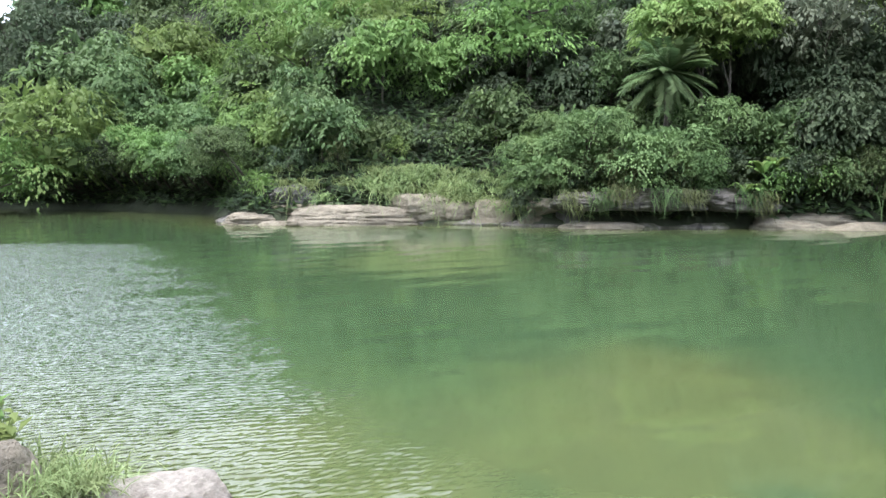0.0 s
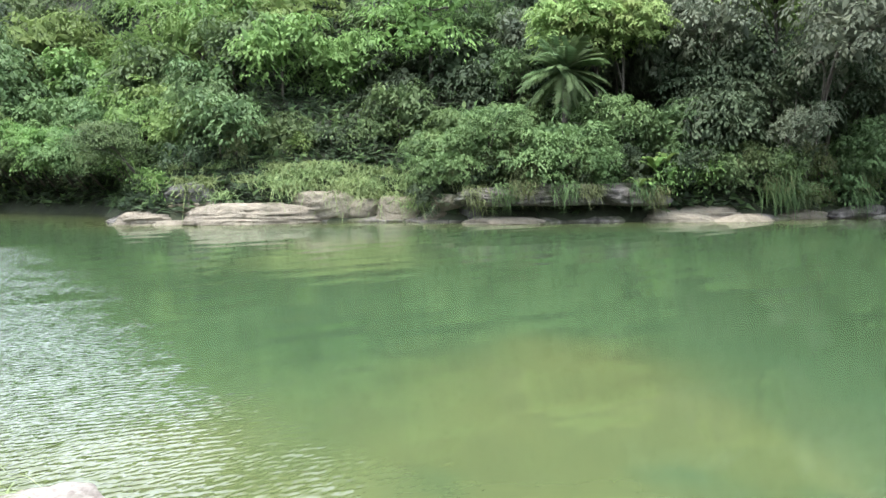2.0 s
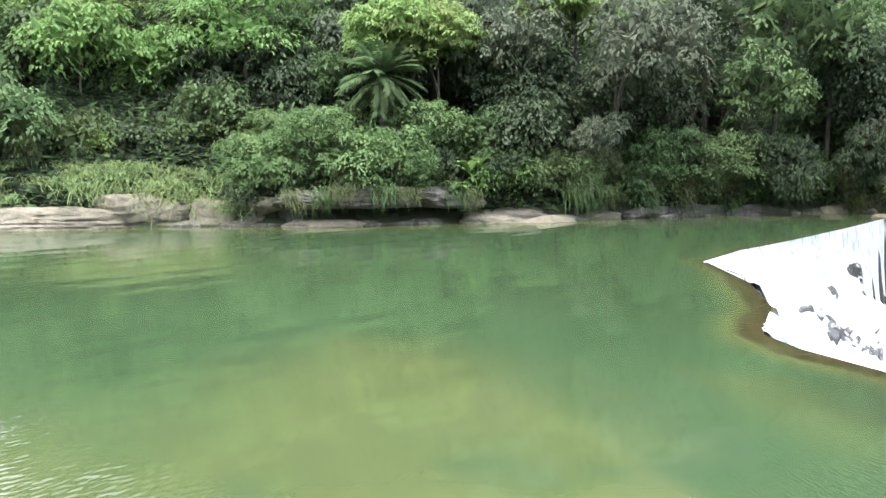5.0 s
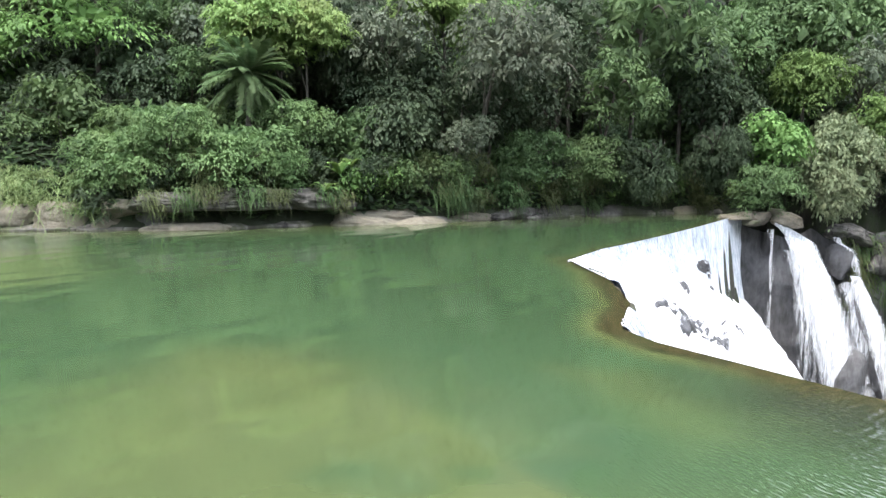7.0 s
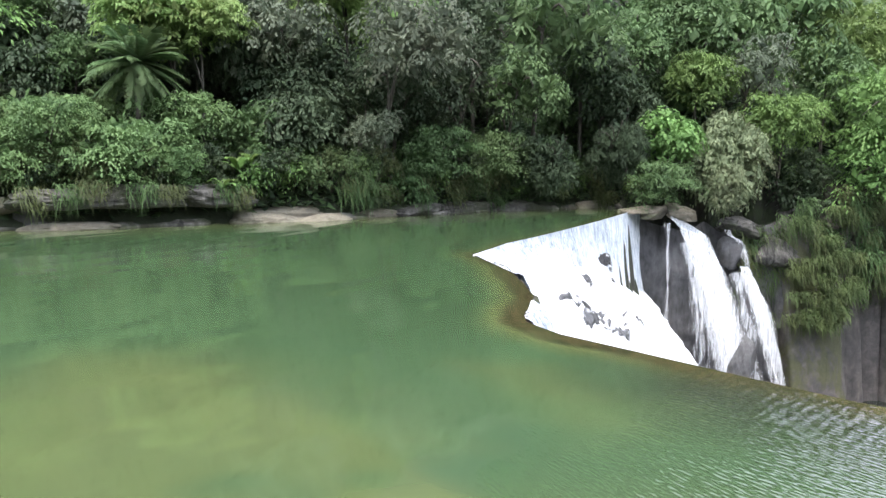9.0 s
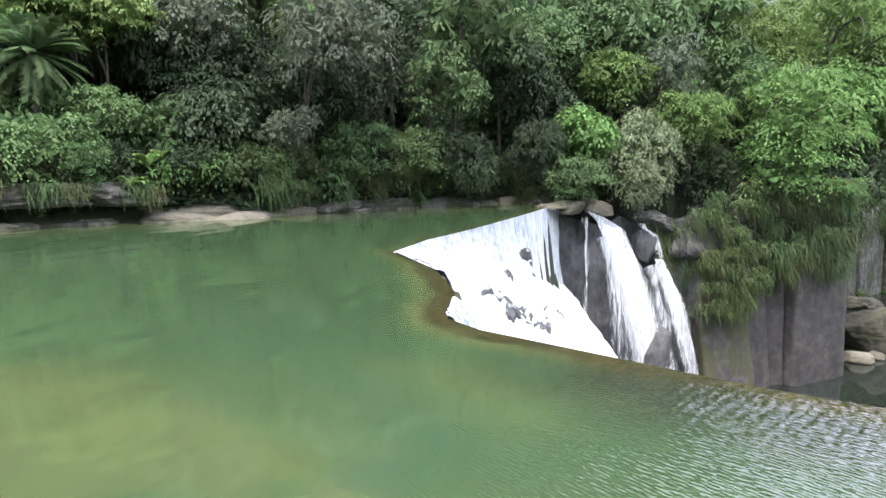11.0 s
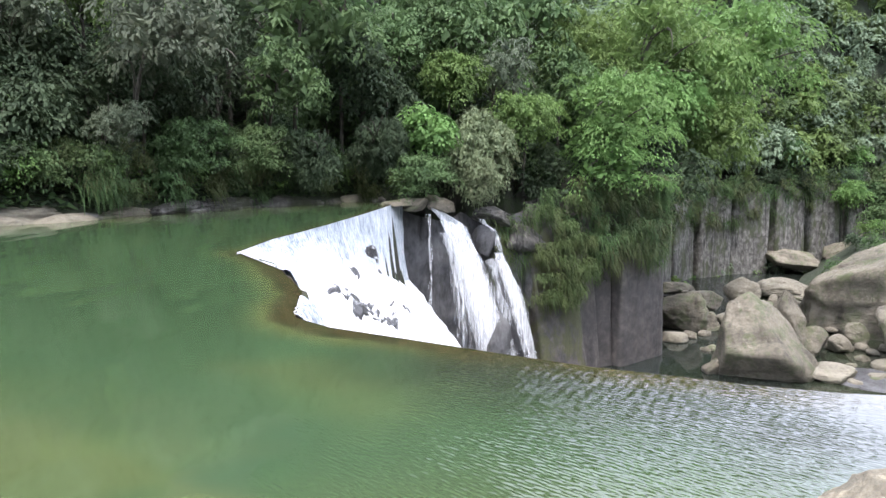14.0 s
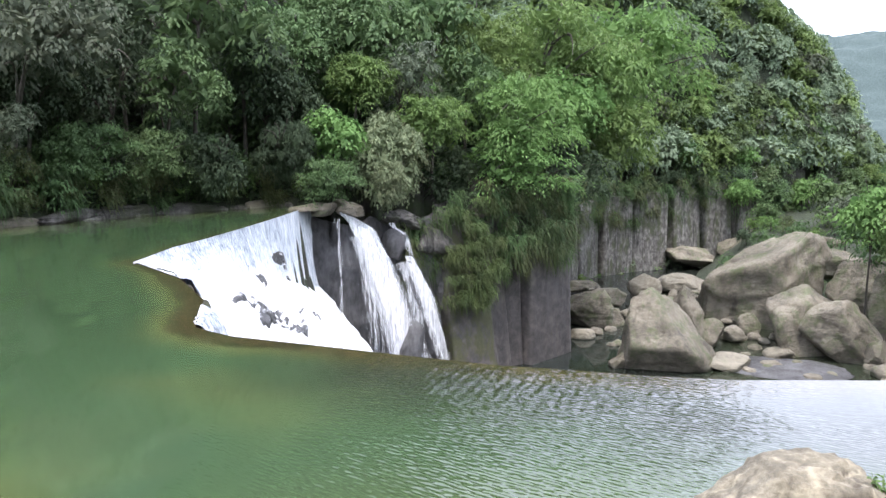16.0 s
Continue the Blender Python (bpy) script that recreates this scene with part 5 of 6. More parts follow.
# crowns of the bank: x, y, height of the crown's middle, radius
BANK_TREES = {
    "bright_a": [(61.5, 37.5, 9.0, 3.2), (66.5, 38.0, 10.0, 3.4), (0.0, 43.0, 8.2, 2.6), (2.7, 45.9, 6.9, 2.66), (68.8, 17.4, 5.0, 4.32), (61.9, 19.6, 7.1, 4.2), (-6.2, 51.6, 12.8, 3.61), (-20.4, 56.4, 10.9, 3.47), (-10.8, 42.7, 5.0, 2.1), (42.2, 27.5, 8.0, 2.24), (45.2, 23.4, 5.4, 2.31), (70.4, 19.0, 10.0, 5.0)],
    "bright_b": [(79.0, 17.6, 14.2, 6.17), (55.6, 25.0, 12.0, 3.7), (-24.7, 46.9, 5.1, 4.5), (-2.2, 47.9, 11.4, 3.33), (-8.8, 49.2, 9.5, 4.05), (-26.0, 43.9, 3.0, 2.56), (-12.5, 53.6, 12.8, 3.61), (4.8, 40.7, 10.8, 3.16), (50.3, 19.4, 6.4, 3.48), (50.3, 19.4, 3.0, 3.27), (63.5, 21.3, 12.7, 5.09)],
    # the first three render a deeply shaded recess as dark leaves
    "dark_a": [(3.2, 41.5, 7.0, 2.6), (7.2, 39.5, 7.6, 2.4), (11.0, 38.6, 7.8, 2.3), (22.5, 33.0, 6.2, 2.4), (26.5, 32.5, 7.5, 2.6), (-27.6, 59.9, 12.0, 3.6), (-13.5, 45.0, 3.6, 1.99), (17.0, 35.1, 5.9, 2.11), (36.9, 31.3, 8.4, 2.96), (61.2, 18.7, 2.6, 3.4)],
    "dark_b": [(-30.4, 56.3, 10.8, 3.3), (-34, 57.5, 8.6, 3.2), (-31.5, 60.0, 13.4, 3.2), (-35.5, 62.0, 13.0, 3.6), (-39, 64.0, 13.0, 4.0), (-44, 79, 13.0, 4.0), (-39, 76, 14.0, 3.8), (-50, 82, 12.0, 4.2), (-34, 73, 16.5, 3.4), (6.5, 45.5, 7.9, 2.84), (19.5, 36.1, 7.6, 2.53), (30.2, 35.1, 11.3, 2.84)],
    "dark_c": [(17.3, 37.2, 9.1, 2.85), (34.5, 27.8, 3.6, 1.7), (30.9, 28.9, 2.9, 1.62)],
    "dark_d": [(16.8, 33.0, 4.2, 2.14), (18.1, 35.9, 6.7, 2.31), (17.6, 32.8, 4.4, 2.14), (38.4, 29.4, 5.6, 2.22), (46.5, 23.1, 1.1, 1.97)],
    "grey_a": [(17.2, 35.2, 9.4, 2.56), (19.9, 30.3, 4.3, 1.17), (45.8, 26.6, 8.7, 2.61)],
    "grey_b": [(22.0, 30.0, 8.5, 2.85)],
    "grey_c": [(40.2, 24.0, 3.2, 2.45), (39.0, 23.3, 1.5, 1.2), (43.2, 25.0, 3.7, 2.27)],
    "lime_a": [(11.0, 36.0, 10.0, 1.9), (13.4, 35.2, 9.3, 1.8), (12.3, 35.9, 9.7, 2.2), (21.3, 35.3, 11.3, 2.21)],
    "lime_b": [(-17.9, 53.1, 8.3, 2.38), (38.0, 26.6, 4.2, 1.85), (42.7, 27.8, 7.8, 1.74)],
    "mid_a": [(-26.5, 73.0, 18.6, 3.6), (-21.0, 70.5, 18.6, 3.6), (-24.8, 54.6, 9.9, 4.17), (-23.5, 61.7, 13.0, 3.8), (-15.7, 52.7, 7.3, 2.97), (1.0, 47.0, 9.8, 2.9), (40.0, 30.6, 10.6, 2.7), (45.1, 31.3, 12.9, 3.33)],
    "mid_b": [(-6.1, 41.6, 4.8, 2.53), (8.3, 41.2, 10.4, 2.27), (1.3, 40.0, 4.4, 2.72)],
    "mid_c": [(-21.4, 50.7, 6.2, 3.4), (-10.9, 41.6, 2.3, 1.59), (36.3, 31.9, 11.7, 2.96)],
    "mid_d": [(-3.6, 38.8, 3.6, 1.87), (-0.8, 45.0, 6.6, 2.26), (8.6, 38.0, 7.4, 1.35), (14.9, 33.0, 4.0, 1.67), (31.9, 30.8, 10.2, 3.23), (29.5, 30.3, 6.7, 2.11), (45.7, 29.5, 11.6, 3.54), (51.7, 24.0, 8.7, 2.59), (51.9, 27.9, 13.1, 4.03)],
    "mid_e": [(-16.4, 48.3, 4.9, 2.95), (4.3, 33.9, 2.9, 1.7), (6.7, 33.8, 4.2, 1.6), (9.5, 32.6, 3.1, 2.0), (11.2, 32.3, 2.5, 1.25), (4.8, 36.7, 3.9, 2.2), (8.7, 35.2, 4.2, 1.9), (12.0, 34.1, 4.4, 1.9)],
    "mid_f": [(24.5, 30.9, 3.5, 1.9), (28.2, 30.2, 3.4, 1.8), (30.6, 30.0, 3.2, 1.6), (36.1, 25.8, 1.9, 1.77)],

}
rng = np.random.default_rng(7)
spots = [(key, *row) for key, rows in BANK_TREES.items() for row in rows]
for key, x, y, z, r in spots:
    plant_tree(key, x, y, z, r * 1.3, rng.uniform(0, 6.28))

# woods behind and above them, and along the gorge
taken = np.array([(s[1], s[2], s[4]) for s in spots])


def woods(line, rows, names, odds, seed, radius, lift, under=False):
    rng = np.random.default_rng(seed)
    pts = np.array(line, float)
    seg = np.diff(pts, axis=0)
    ln = np.hypot(seg[:, 0], seg[:, 1])
    cum = np.concatenate([[0], np.cumsum(ln)])
    found = []
    for depth, step in rows:
        for s in np.arange(0, cum[-1], step):
            s = s + rng.uniform(-0.35, 0.35) * step
            i = int(np.clip(np.searchsorted(cum, s) - 1, 0, len(seg) - 1))
            p = pts[i] + seg[i] * (s - cum[i]) / ln[i]
            q = p + np.array([-seg[i][1], seg[i][0]]) / ln[i] * (depth + rng.uniform(-0.8, 0.8))
            found.append((q[0], q[1], depth))
    found = np.array(found)
    near = polyline_dist(found[:, 0], found[:, 1], FAR_BANK + GORGE_WALL[1:])
    ok = inside(found[:, 0], found[:, 1], HILL) & (near > found[:, 2] * 0.5)
    found = found[ok]
    z = ground_height(found[:, 0], found[:, 1])
    for (x, y, depth), g in zip(found, z):
        if under and depth < 2.2 and (-3.4 < x < 4.0 or 5.0 < x < 13.4):
            continue
        if not under and np.any(np.hypot(taken[:, 0] - x, taken[:, 1] - y) < taken[:, 2] * 0.7):
            continue
        r = radius * rng.uniform(0.75, 1.2)
        plant_tree(names[rng.choice(len(names), p=odds)], x, y, g + lift * r, r, rng.uniform(0, 6.28))


BUSH = ["bush_mid", "bush_dark", "bush_bright", "bush_fern"]
woods([(-36, 51.2), (-30, 49.8), (-13.5, 43), (-11.0, 37.6)], ((0.4, 1.7), (2.6, 2.4)), BUSH, [0.45, 0.2, 0.2, 0.15], 21, 1.5, 2.1, True)
# low crowns reaching out over the water
rng = np.random.default_rng(58)
for k in range(26):
    x = -37 + k * 1.02
    y = float(np.interp(x, [-37, -30, -23, -13.5, -11], [51.5, 49.8, 47.8, 43, 38])) - rng.uniform(0.2, 1.6)
    plant_tree(("mid_e", "bright_a", "mid_f", "dark_a", "mid_a")[rng.choice(5, p=[0.3, 0.2, 0.2, 0.15, 0.15])], x, y, rng.uniform(3.2, 4.4), rng.uniform(1.5, 2.2), rng.uniform(0, 6.28))
woods([(-9, 36.4), (1.2, 35.7), (8.8, 33.0), (18.5, 31.6), (33.8, 31.2), (37.5, 29)], ((0.9, 1.8), (2.6, 2.2)), BUSH, [0.35, 0.35, 0.15, 0.15], 22, 1.55, 0.6, True)
woods([(37, 28), (40, 25.5), (44, 23.5), (51, 20.5), (55, 18.8), (58, 20), (60.5, 25), (70, 29)], ((0.6, 1.9), (2.6, 2.4)), BUSH, [0.35, 0.35, 0.15, 0.15], 23, 1.6, 0.5, True)
rng = np.random.default_rng(77)
for k in range(58):
    x = rng.uniform(3.5, 37)
    y = float(np.interp(x, [1.2, 5.4, 8.8, 13.6, 18.5, 22.3, 33.8, 37], [34.7, 32.9, 32.0, 31.8, 30.9, 31.3, 30.5, 29]))
    low = 2.2 if 4.8 < x < 13.4 else 1.1
    plant_tree(BUSH[rng.choice(4, p=[0.3, 0.4, 0.1, 0.2])], x, y + rng.uniform(-0.3, 0.5) + (0.8 if low > 2 else 0.0), rng.uniform(low, 2.9) if x > 18.5 or rng.uniform() < 0.5 else rng.uniform(max(low, 1.9), 3.2), rng.uniform(0.8, 1.35), rng.uniform(0, 6.28))
for k in range(140):
    x = rng.uniform(43, 118) if k < 80 else rng.uniform(60, 128)
    line = GORGE_WALL[2:14]
    y = float(np.interp(x, [p[0] for p in line], [p[1] for p in line]))
    low = -3.0 if x < 47 else (-5.5 if x < 98 else -2.5)
    plant_tree(BUSH[rng.choice(4, p=[0.3, 0.35, 0.1, 0.25])], x, y - rng.uniform(0.2, 0.9), rng.uniform(low, 1.2), rng.uniform(0.9, 1.5) * (1.0 if x < 62 else 1.35), rng.uniform(0, 6.28))
HILLS = ["hill_mid", "hill_bright", "hill_dark", "hill_grey"]
BANK_LINE = [(-36, 51), (-30, 49.8), (-13.5, 43), (-9, 36.4), (1.2, 35.7), (8.8, 33), (18.5, 31.6), (33.8, 31.2), (37.5, 29.5), (44, 24)]
for depth, step, lift, seed in ((3.2, 2.9, 0.9, 31), (5.5, 3.0, 1.25, 32), (8.5, 3.2, 1.1, 33), (12, 3.6, 0.6, 34), (16, 4.2, 0.6, 35)):
    woods(BANK_LINE[:4], ((depth, step),), HILLS, [0.42, 0.46, 0.06, 0.06], seed, 2.4, lift)
    woods(BANK_LINE[3:5], ((depth, step),), HILLS, [0.5, 0.28, 0.16, 0.06], seed + 10, 2.4, lift)
    woods(BANK_LINE[4:], ((depth, step),), HILLS, [0.30, 0.08, 0.54, 0.08], seed, 2.4, lift)


def joined_woods(line, rows, seed, radius, lift, label, field=None):
    """Woods too far off to tell the trees apart, in one mesh of leaf sprays in four tones."""
    rng = np.random.default_rng(seed)
    # the far tone has its haze in the colour
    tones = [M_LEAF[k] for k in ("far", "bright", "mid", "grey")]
    crowns = []
    for k, mat in enumerate(tones):
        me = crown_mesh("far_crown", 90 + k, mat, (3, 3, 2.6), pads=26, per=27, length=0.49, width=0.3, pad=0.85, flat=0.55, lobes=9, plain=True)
        v = np.zeros(len(me.vertices) * 3, dtype=np.float32)
        me.vertices.foreach_get("co", v)
        f = np.array([p.vertices[:] for p in me.polygons])
        crowns.append((v.reshape(-1, 3), f))
        bpy.data.meshes.remove(me)
    spots = []
    if field:
        x0, x1, y0, y1, step = field
        X, Y = np.meshgrid(np.arange(x0, x1, step), np.arange(y0, y1, step))
        X, Y = X.ravel() + rng.uniform(-0.5, 0.5, X.size) * step, Y.ravel() + rng.uniform(-0.5, 0.5, X.size) * step
        gap = polyline_dist(X, Y, GORGE_WALL)
        ok = (gap > np.where(X < 95, 5.0, 0.6)) & (gap < 27) & (Y < 16 + 0.62 * (X - 40))
        spots = [(x, y, 0.0) for x, y in zip(X[ok], Y[ok])]
        X, Y = rng.uniform(72, 160, 1100), rng.uniform(-14, 36, 1100)
        gap = polyline_dist(X, Y, GORGE_WALL)
        ok = (gap > 0.6) & (gap < 15)
        spots += [(x, y, 0.0) for x, y in zip(X[ok], Y[ok])][:330]
    pts = np.array(line if line else [(0, 0), (1, 0)], float)
    seg = np.diff(pts, axis=0)
    ln = np.hypot(seg[:, 0], seg[:, 1])
    cum = np.concatenate([[0], np.cumsum(ln)])
    for depth, step in rows:
        for s in np.arange(0, cum[-1], step):
            s = s + rng.uniform(-0.4, 0.4) * step
            i = int(np.clip(np.searchsorted(cum, s) - 1, 0, len(seg) - 1))
            q = pts[i] + seg[i] * (s - cum[i]) / ln[i] + np.array([-seg[i][1], seg[i][0]]) / ln[i] * (depth + rng.uniform(-1.2, 1.2))
            spots.append((*q, depth))
    spots = np.array(spots)
    near = polyline_dist(spots[:, 0], spots[:, 1], FAR_BANK + GORGE_WALL[1:])
    spots = spots[inside(spots[:, 0], spots[:, 1], HILL) & (near > spots[:, 2] * 0.5)]
    z = ground_height(spots[:, 0], spots[:, 1])
    pieces, index = [], []
    for (x, y, _), g in zip(spots, z):
        # mostly far and bright tones, for the hazy light on the hill
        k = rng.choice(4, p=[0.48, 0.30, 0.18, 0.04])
        v, f = crowns[k]
        r = radius * rng.uniform(0.7, 1.25)
        a = rng.uniform(0, 6.28)
        turn = np.array([[math.cos(a), -math.sin(a), 0], [math.sin(a), math.cos(a), 0], [0, 0, 1]])
        pieces.append((v @ turn.T * (r / 3.2) + np.array([x, y, g + lift * r]), f))
        index.append(np.full(len(f), k))
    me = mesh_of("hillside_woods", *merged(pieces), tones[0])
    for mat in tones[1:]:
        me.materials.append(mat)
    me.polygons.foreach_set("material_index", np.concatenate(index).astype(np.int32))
    return tagged(new("hillside_woods", me), label, "woods", kind="stuff")


joined_woods([(-75, 59), (-30, 49.8), (-13.5, 43), (1.2, 34.7), (18.5, 30.9), (37, 29), (50, 21)], ((20, 4.6), (26, 5.5), (33, 7)), 4, 3.8, 1.0, "dense green woods high on the slope")
GORGE_LINE = [(58, 21), (60.5, 25), (70, 28), (91, 26), (101, 20.5), (112, 13), (126, 3), (140, -7.5), (220, -13)]
woods(GORGE_LINE[:8], ((0.8, 3.4), (4.5, 4.0)), HILLS, [0.33, 0.5, 0.09, 0.08], 6, 3.2, 0.6)
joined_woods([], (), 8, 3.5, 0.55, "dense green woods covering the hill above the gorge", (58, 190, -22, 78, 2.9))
# bushes on the rubble at the foot of the far cliff
for k in range(22):
    x, y = rng.uniform(78, 112), rng.uniform(-3, 8)
    g = float(ground_height([x], [y])[0])
    plant_tree(BUSH[rng.choice(4, p=[0.4, 0.15, 0.35, 0.1])], x, y, g + 1.4, rng.uniform(1.2, 2.4), rng.uniform(0, 6.28), False)
for k in range(44):
    x = rng.uniform(112, 152)
    y = float(np.interp(x, [112, 126, 140, 220], [13, 3, -7.5, -13])) - rng.uniform(0.4, 2.4)
    plant_tree(("hill_mid", "hill_bright", "bush_mid", "hill_dark")[rng.choice(4, p=[0.45, 0.2, 0.15, 0.2])], x, y, rng.uniform(-9.5, 0.5) if x > 121 else rng.uniform(-3.0, 1.0), rng.uniform(2.2, 3.4), rng.uniform(0, 6.28), False)
# trees of the opposite gorge bank
for key, x, y, z, r in (("hill_bright", 112, 10.0, -1.5, 2.8), ("hill_mid", 117.5, 6.0, -2.0, 3.2), ("hill_bright", 123, 1.5, -2.0, 3.4), ("hill_mid", 109, 6.0, -4.5, 2.2), ("hill_bright", 66.8, -4.2, -1.2, 3.4), ("hill_bright", 68.5, -6.0, -3.5, 3.0), ("hill_mid", 72, -5.5, -4.5, 2.6), ("hill_mid", 80, -4, -4.0, 2.6), ("hill_grey", 92, -3, -3.0, 3.0), ("hill_mid", 104, -2, -2.0, 3.4), ("hill_mid", 63.0, -6.0, -4.5, 2.4), ("hill_bright", 76, -8, -1.5, 3.6), ("hill_mid", 88, -10, 0, 4), ("hill_grey", 100, -13, 0, 4.5), ("hill_mid", 116, -14, 1, 5), ("hill_bright", 134, -17, 0, 5)):
    plant_tree(key, x, y, z, r, x, False)
for t0 in KINDS.values():
    for o in (*t0.children_recursive, t0):
        bpy.data.objects.remove(o)


# ---- small plants ----
def blade_strips(base, way, length, width, droop, rng, steps=4):
    """Tapered arching blades, each a strip of quads."""
    n = len(base)
    L = length * rng.uniform(0.6, 1.25, (n, 1))
    side = unit(np.cross(way, rng.normal(size=(n, 3)) * 0.4 + np.array([0, 0, 1.0])))
    rows = []
    for i in range(steps + 1):
        t = i / steps
        mid = base + way * L * t + np.array([0, 0, -1.0]) * droop * L * t * t
        w = width * (1 - t) ** 0.6 * 0.5 + 0.001
        rows += [mid - side * w, mid + side * w]
    v = np.stack(rows, 1).reshape(-1, 3)
    one = np.array([[2 * i, 2 * i + 1, 2 * i + 3, 2 * i + 2] for i in range(steps)])
    f = (np.arange(n)[:, None, None] * (2 * steps + 2) + one[None]).reshape(-1, 4)
    return v, f


def tuft(name, seed, count, radius, length, width, droop, up, material, label, category, group):
    rng = np.random.default_rng(seed)
    base = np.concatenate([rng.normal(0, radius, (count, 2)), np.zeros((count, 1))], 1)
    way = unit(rng.normal(size=(count, 3)) * 0.55 + np.array([0, -0.15, up]))
    return tagged(new(name, mesh_of(name, *blade_strips(base, way, length, width, droop, rng), material)), label, category, group)


def scatter(template, rows, rng, lift=0.0, on_land=True):
    for x, y, s in rows:
        z = float(ground_height([x], [y])[0]) + lift
        copy_thing(template, Matrix.LocRotScale((x, y, z), Euler((0, 0, rng.uniform(0, 6.28))), (s, s, s)))
    bpy.data.objects.remove(template)


rng = np.random.default_rng(17)
grass = tuft("grass_tuft", 1, 160, 0.35, 1.1, 0.035, 0.75, 1.0, M_GRASS, "tuft of long pale green grass on the bank", "grass", "bank grass")
scatter(grass, [(x, float(np.interp(x, [-10, -2.5, 1.2, 5.4, 8.8], [36.6, 35.5, 35.1, 33.4, 32.6])) + rng.uniform(-0.1, 1.7), rng.uniform(0.8, 1.35)) for x in np.concatenate([rng.uniform(-3.4, 4.0, 62), rng.uniform(-9, -4, 9), rng.uniform(4, 8, 8)])], rng)


def undergrowth():
    """Low leaves covering the floor of the woods and the bank."""
    rng = np.random.default_rng(23)
    x, y = rng.uniform(-36, 62, 260000), rng.uniform(17, 66, 260000)
    d = np.minimum(polyline_dist(x, y, FAR_BANK), polyline_dist(x, y, GORGE_WALL))
    ok = inside(x, y, HILL) & (d < 20) & (d > 0.1) & (rng.uniform(size=x.size) < np.clip(1.3 - d / 20, 0.3, 1)) & ~((x > 37.5) & (d < 1.8))
    x, y = x[ok][:60000], y[ok][:60000]
    z = ground_height(x, y) + rng.uniform(-0.05, 0.35, x.size)
    way = unit(rng.normal(size=(x.size, 3)) * np.array([1, 1, 0.4]) + np.array([0, -0.6, 0.1]))
    up = unit(rng.normal(size=(x.size, 3)) * 0.35 + np.array([0, -0.3, 1.0]))
    v, f = leaves(np.stack([x, y, z], 1), way, up, 0.5, 0.3, rng, True)
    me = mesh_of("undergrowth", v, f, M_LEAF["dark"])
    me.materials.append(M_LEAF["mid"])
    me.polygons.foreach_set("material_index", (rng.uniform(size=len(f)) < 0.35).astype(np.int32))
    return tagged(new("undergrowth", me), "low dark-green undergrowth on the wooded slope", "undergrowth", kind="stuff")


undergrowth()


def hanging_ferns(seed, count, width, length, material, label):
    """A curtain of long drooping fronds."""
    rng = np.random.default_rng(seed)
    base = np.stack([rng.uniform(-width, width, count), rng.normal(0, 0.25, count), rng.uniform(-0.35, 0.3, count) * length], 1)
    way = unit(rng.normal(size=(count, 3)) * 0.55 + np.array([0, -0.55, 0.15]))
    v, f = blade_strips(base, way, length * 0.5, 0.06, 1.0, rng, 2)
    return tagged(new("hanging_fern", mesh_of("hanging_fern", v, f, material)), label, "fern", "ferns hanging on the banks")


fern_a = hanging_ferns(3, 150, 0.9, 1.2, M_LEAF["fern"], "curtain of dull green ferns hanging from the bank")
fern_b = hanging_ferns(4, 150, 0.9, 1.2, M_LEAF["mid"], "curtain of green creepers hanging from the rock")
for k in range(26):
    x = rng.uniform(18.5, 36.5)
    y = float(np.interp(x, [18.5, 22.3, 33.8, 37], [30.9, 31.3, 30.5, 29]))
    copy_thing((fern_a, fern_b)[k % 2], Matrix.LocRotScale((x, y - 0.1, rng.uniform(0.7, 2.6)), Euler((0, 0, rng.uniform(-0.4, 0.4))), (0.8, 1, rng.uniform(0.8, 1.3))))
for k, x in enumerate((5.6, 6.9, 7.7, 9.4, 10.6, 12.9, 13.4)):
    y = float(np.interp(x, [5.4, 8.8, 13.6], [31.9, 31.1, 30.8]))
    copy_thing((fern_a, fern_b)[k % 2], Matrix.LocRotScale((x, y, rng.uniform(1.35, 1.75)), Euler((0, 0, rng.uniform(-0.4, 0.4))), (0.7, 0.8, rng.uniform(0.6, 0.9))))
CLIFF_TOP = [(37, 27.5), (40, 24.7), (44, 22.4), (48, 20.6), (51, 19.4), (55, 17.6), (58, 19.2)]
for k in range(80):
    s = rng.uniform(1.2, 6)
    i = int(min(s, 5))
    a, b = CLIFF_TOP[i], CLIFF_TOP[i + 1]
    x, y = a[0] + (b[0] - a[0]) * (s - i), a[1] + (b[1] - a[1]) * (s - i)
    z = rng.uniform(-3.5, 1.5) - (3.5 * rng.uniform() if x < 47 else 0)
    copy_thing((fern_a, fern_b)[k % 2], Matrix.LocRotScale((x - 0.2, y - 0.75, z), Euler((0, 0, rng.uniform(-0.3, 0.5))), (1.0, 1.0, rng.uniform(0.9, 1.5))))
for k in range(60):
    x = rng.uniform(66, 118)
    y = float(np.interp(x, [60.5, 70, 91, 101, 112, 126], [24, 28, 26, 20.5, 13, 5]))
    copy_thing((fern_a, fern_b)[k % 2], Matrix.LocRotScale((x - 0.5, y - 1.0, rng.uniform(-5, 0.0)), Euler((0, 0, rng.uniform(-0.6, 0.2))), (1.5, 1.2, rng.uniform(1.2, 1.8))))
fern_c = hanging_ferns(6, 170, 0.8, 1.1, M_MOSS_GRASS, "mat of olive-green grass clinging to the cliff beside the falls")
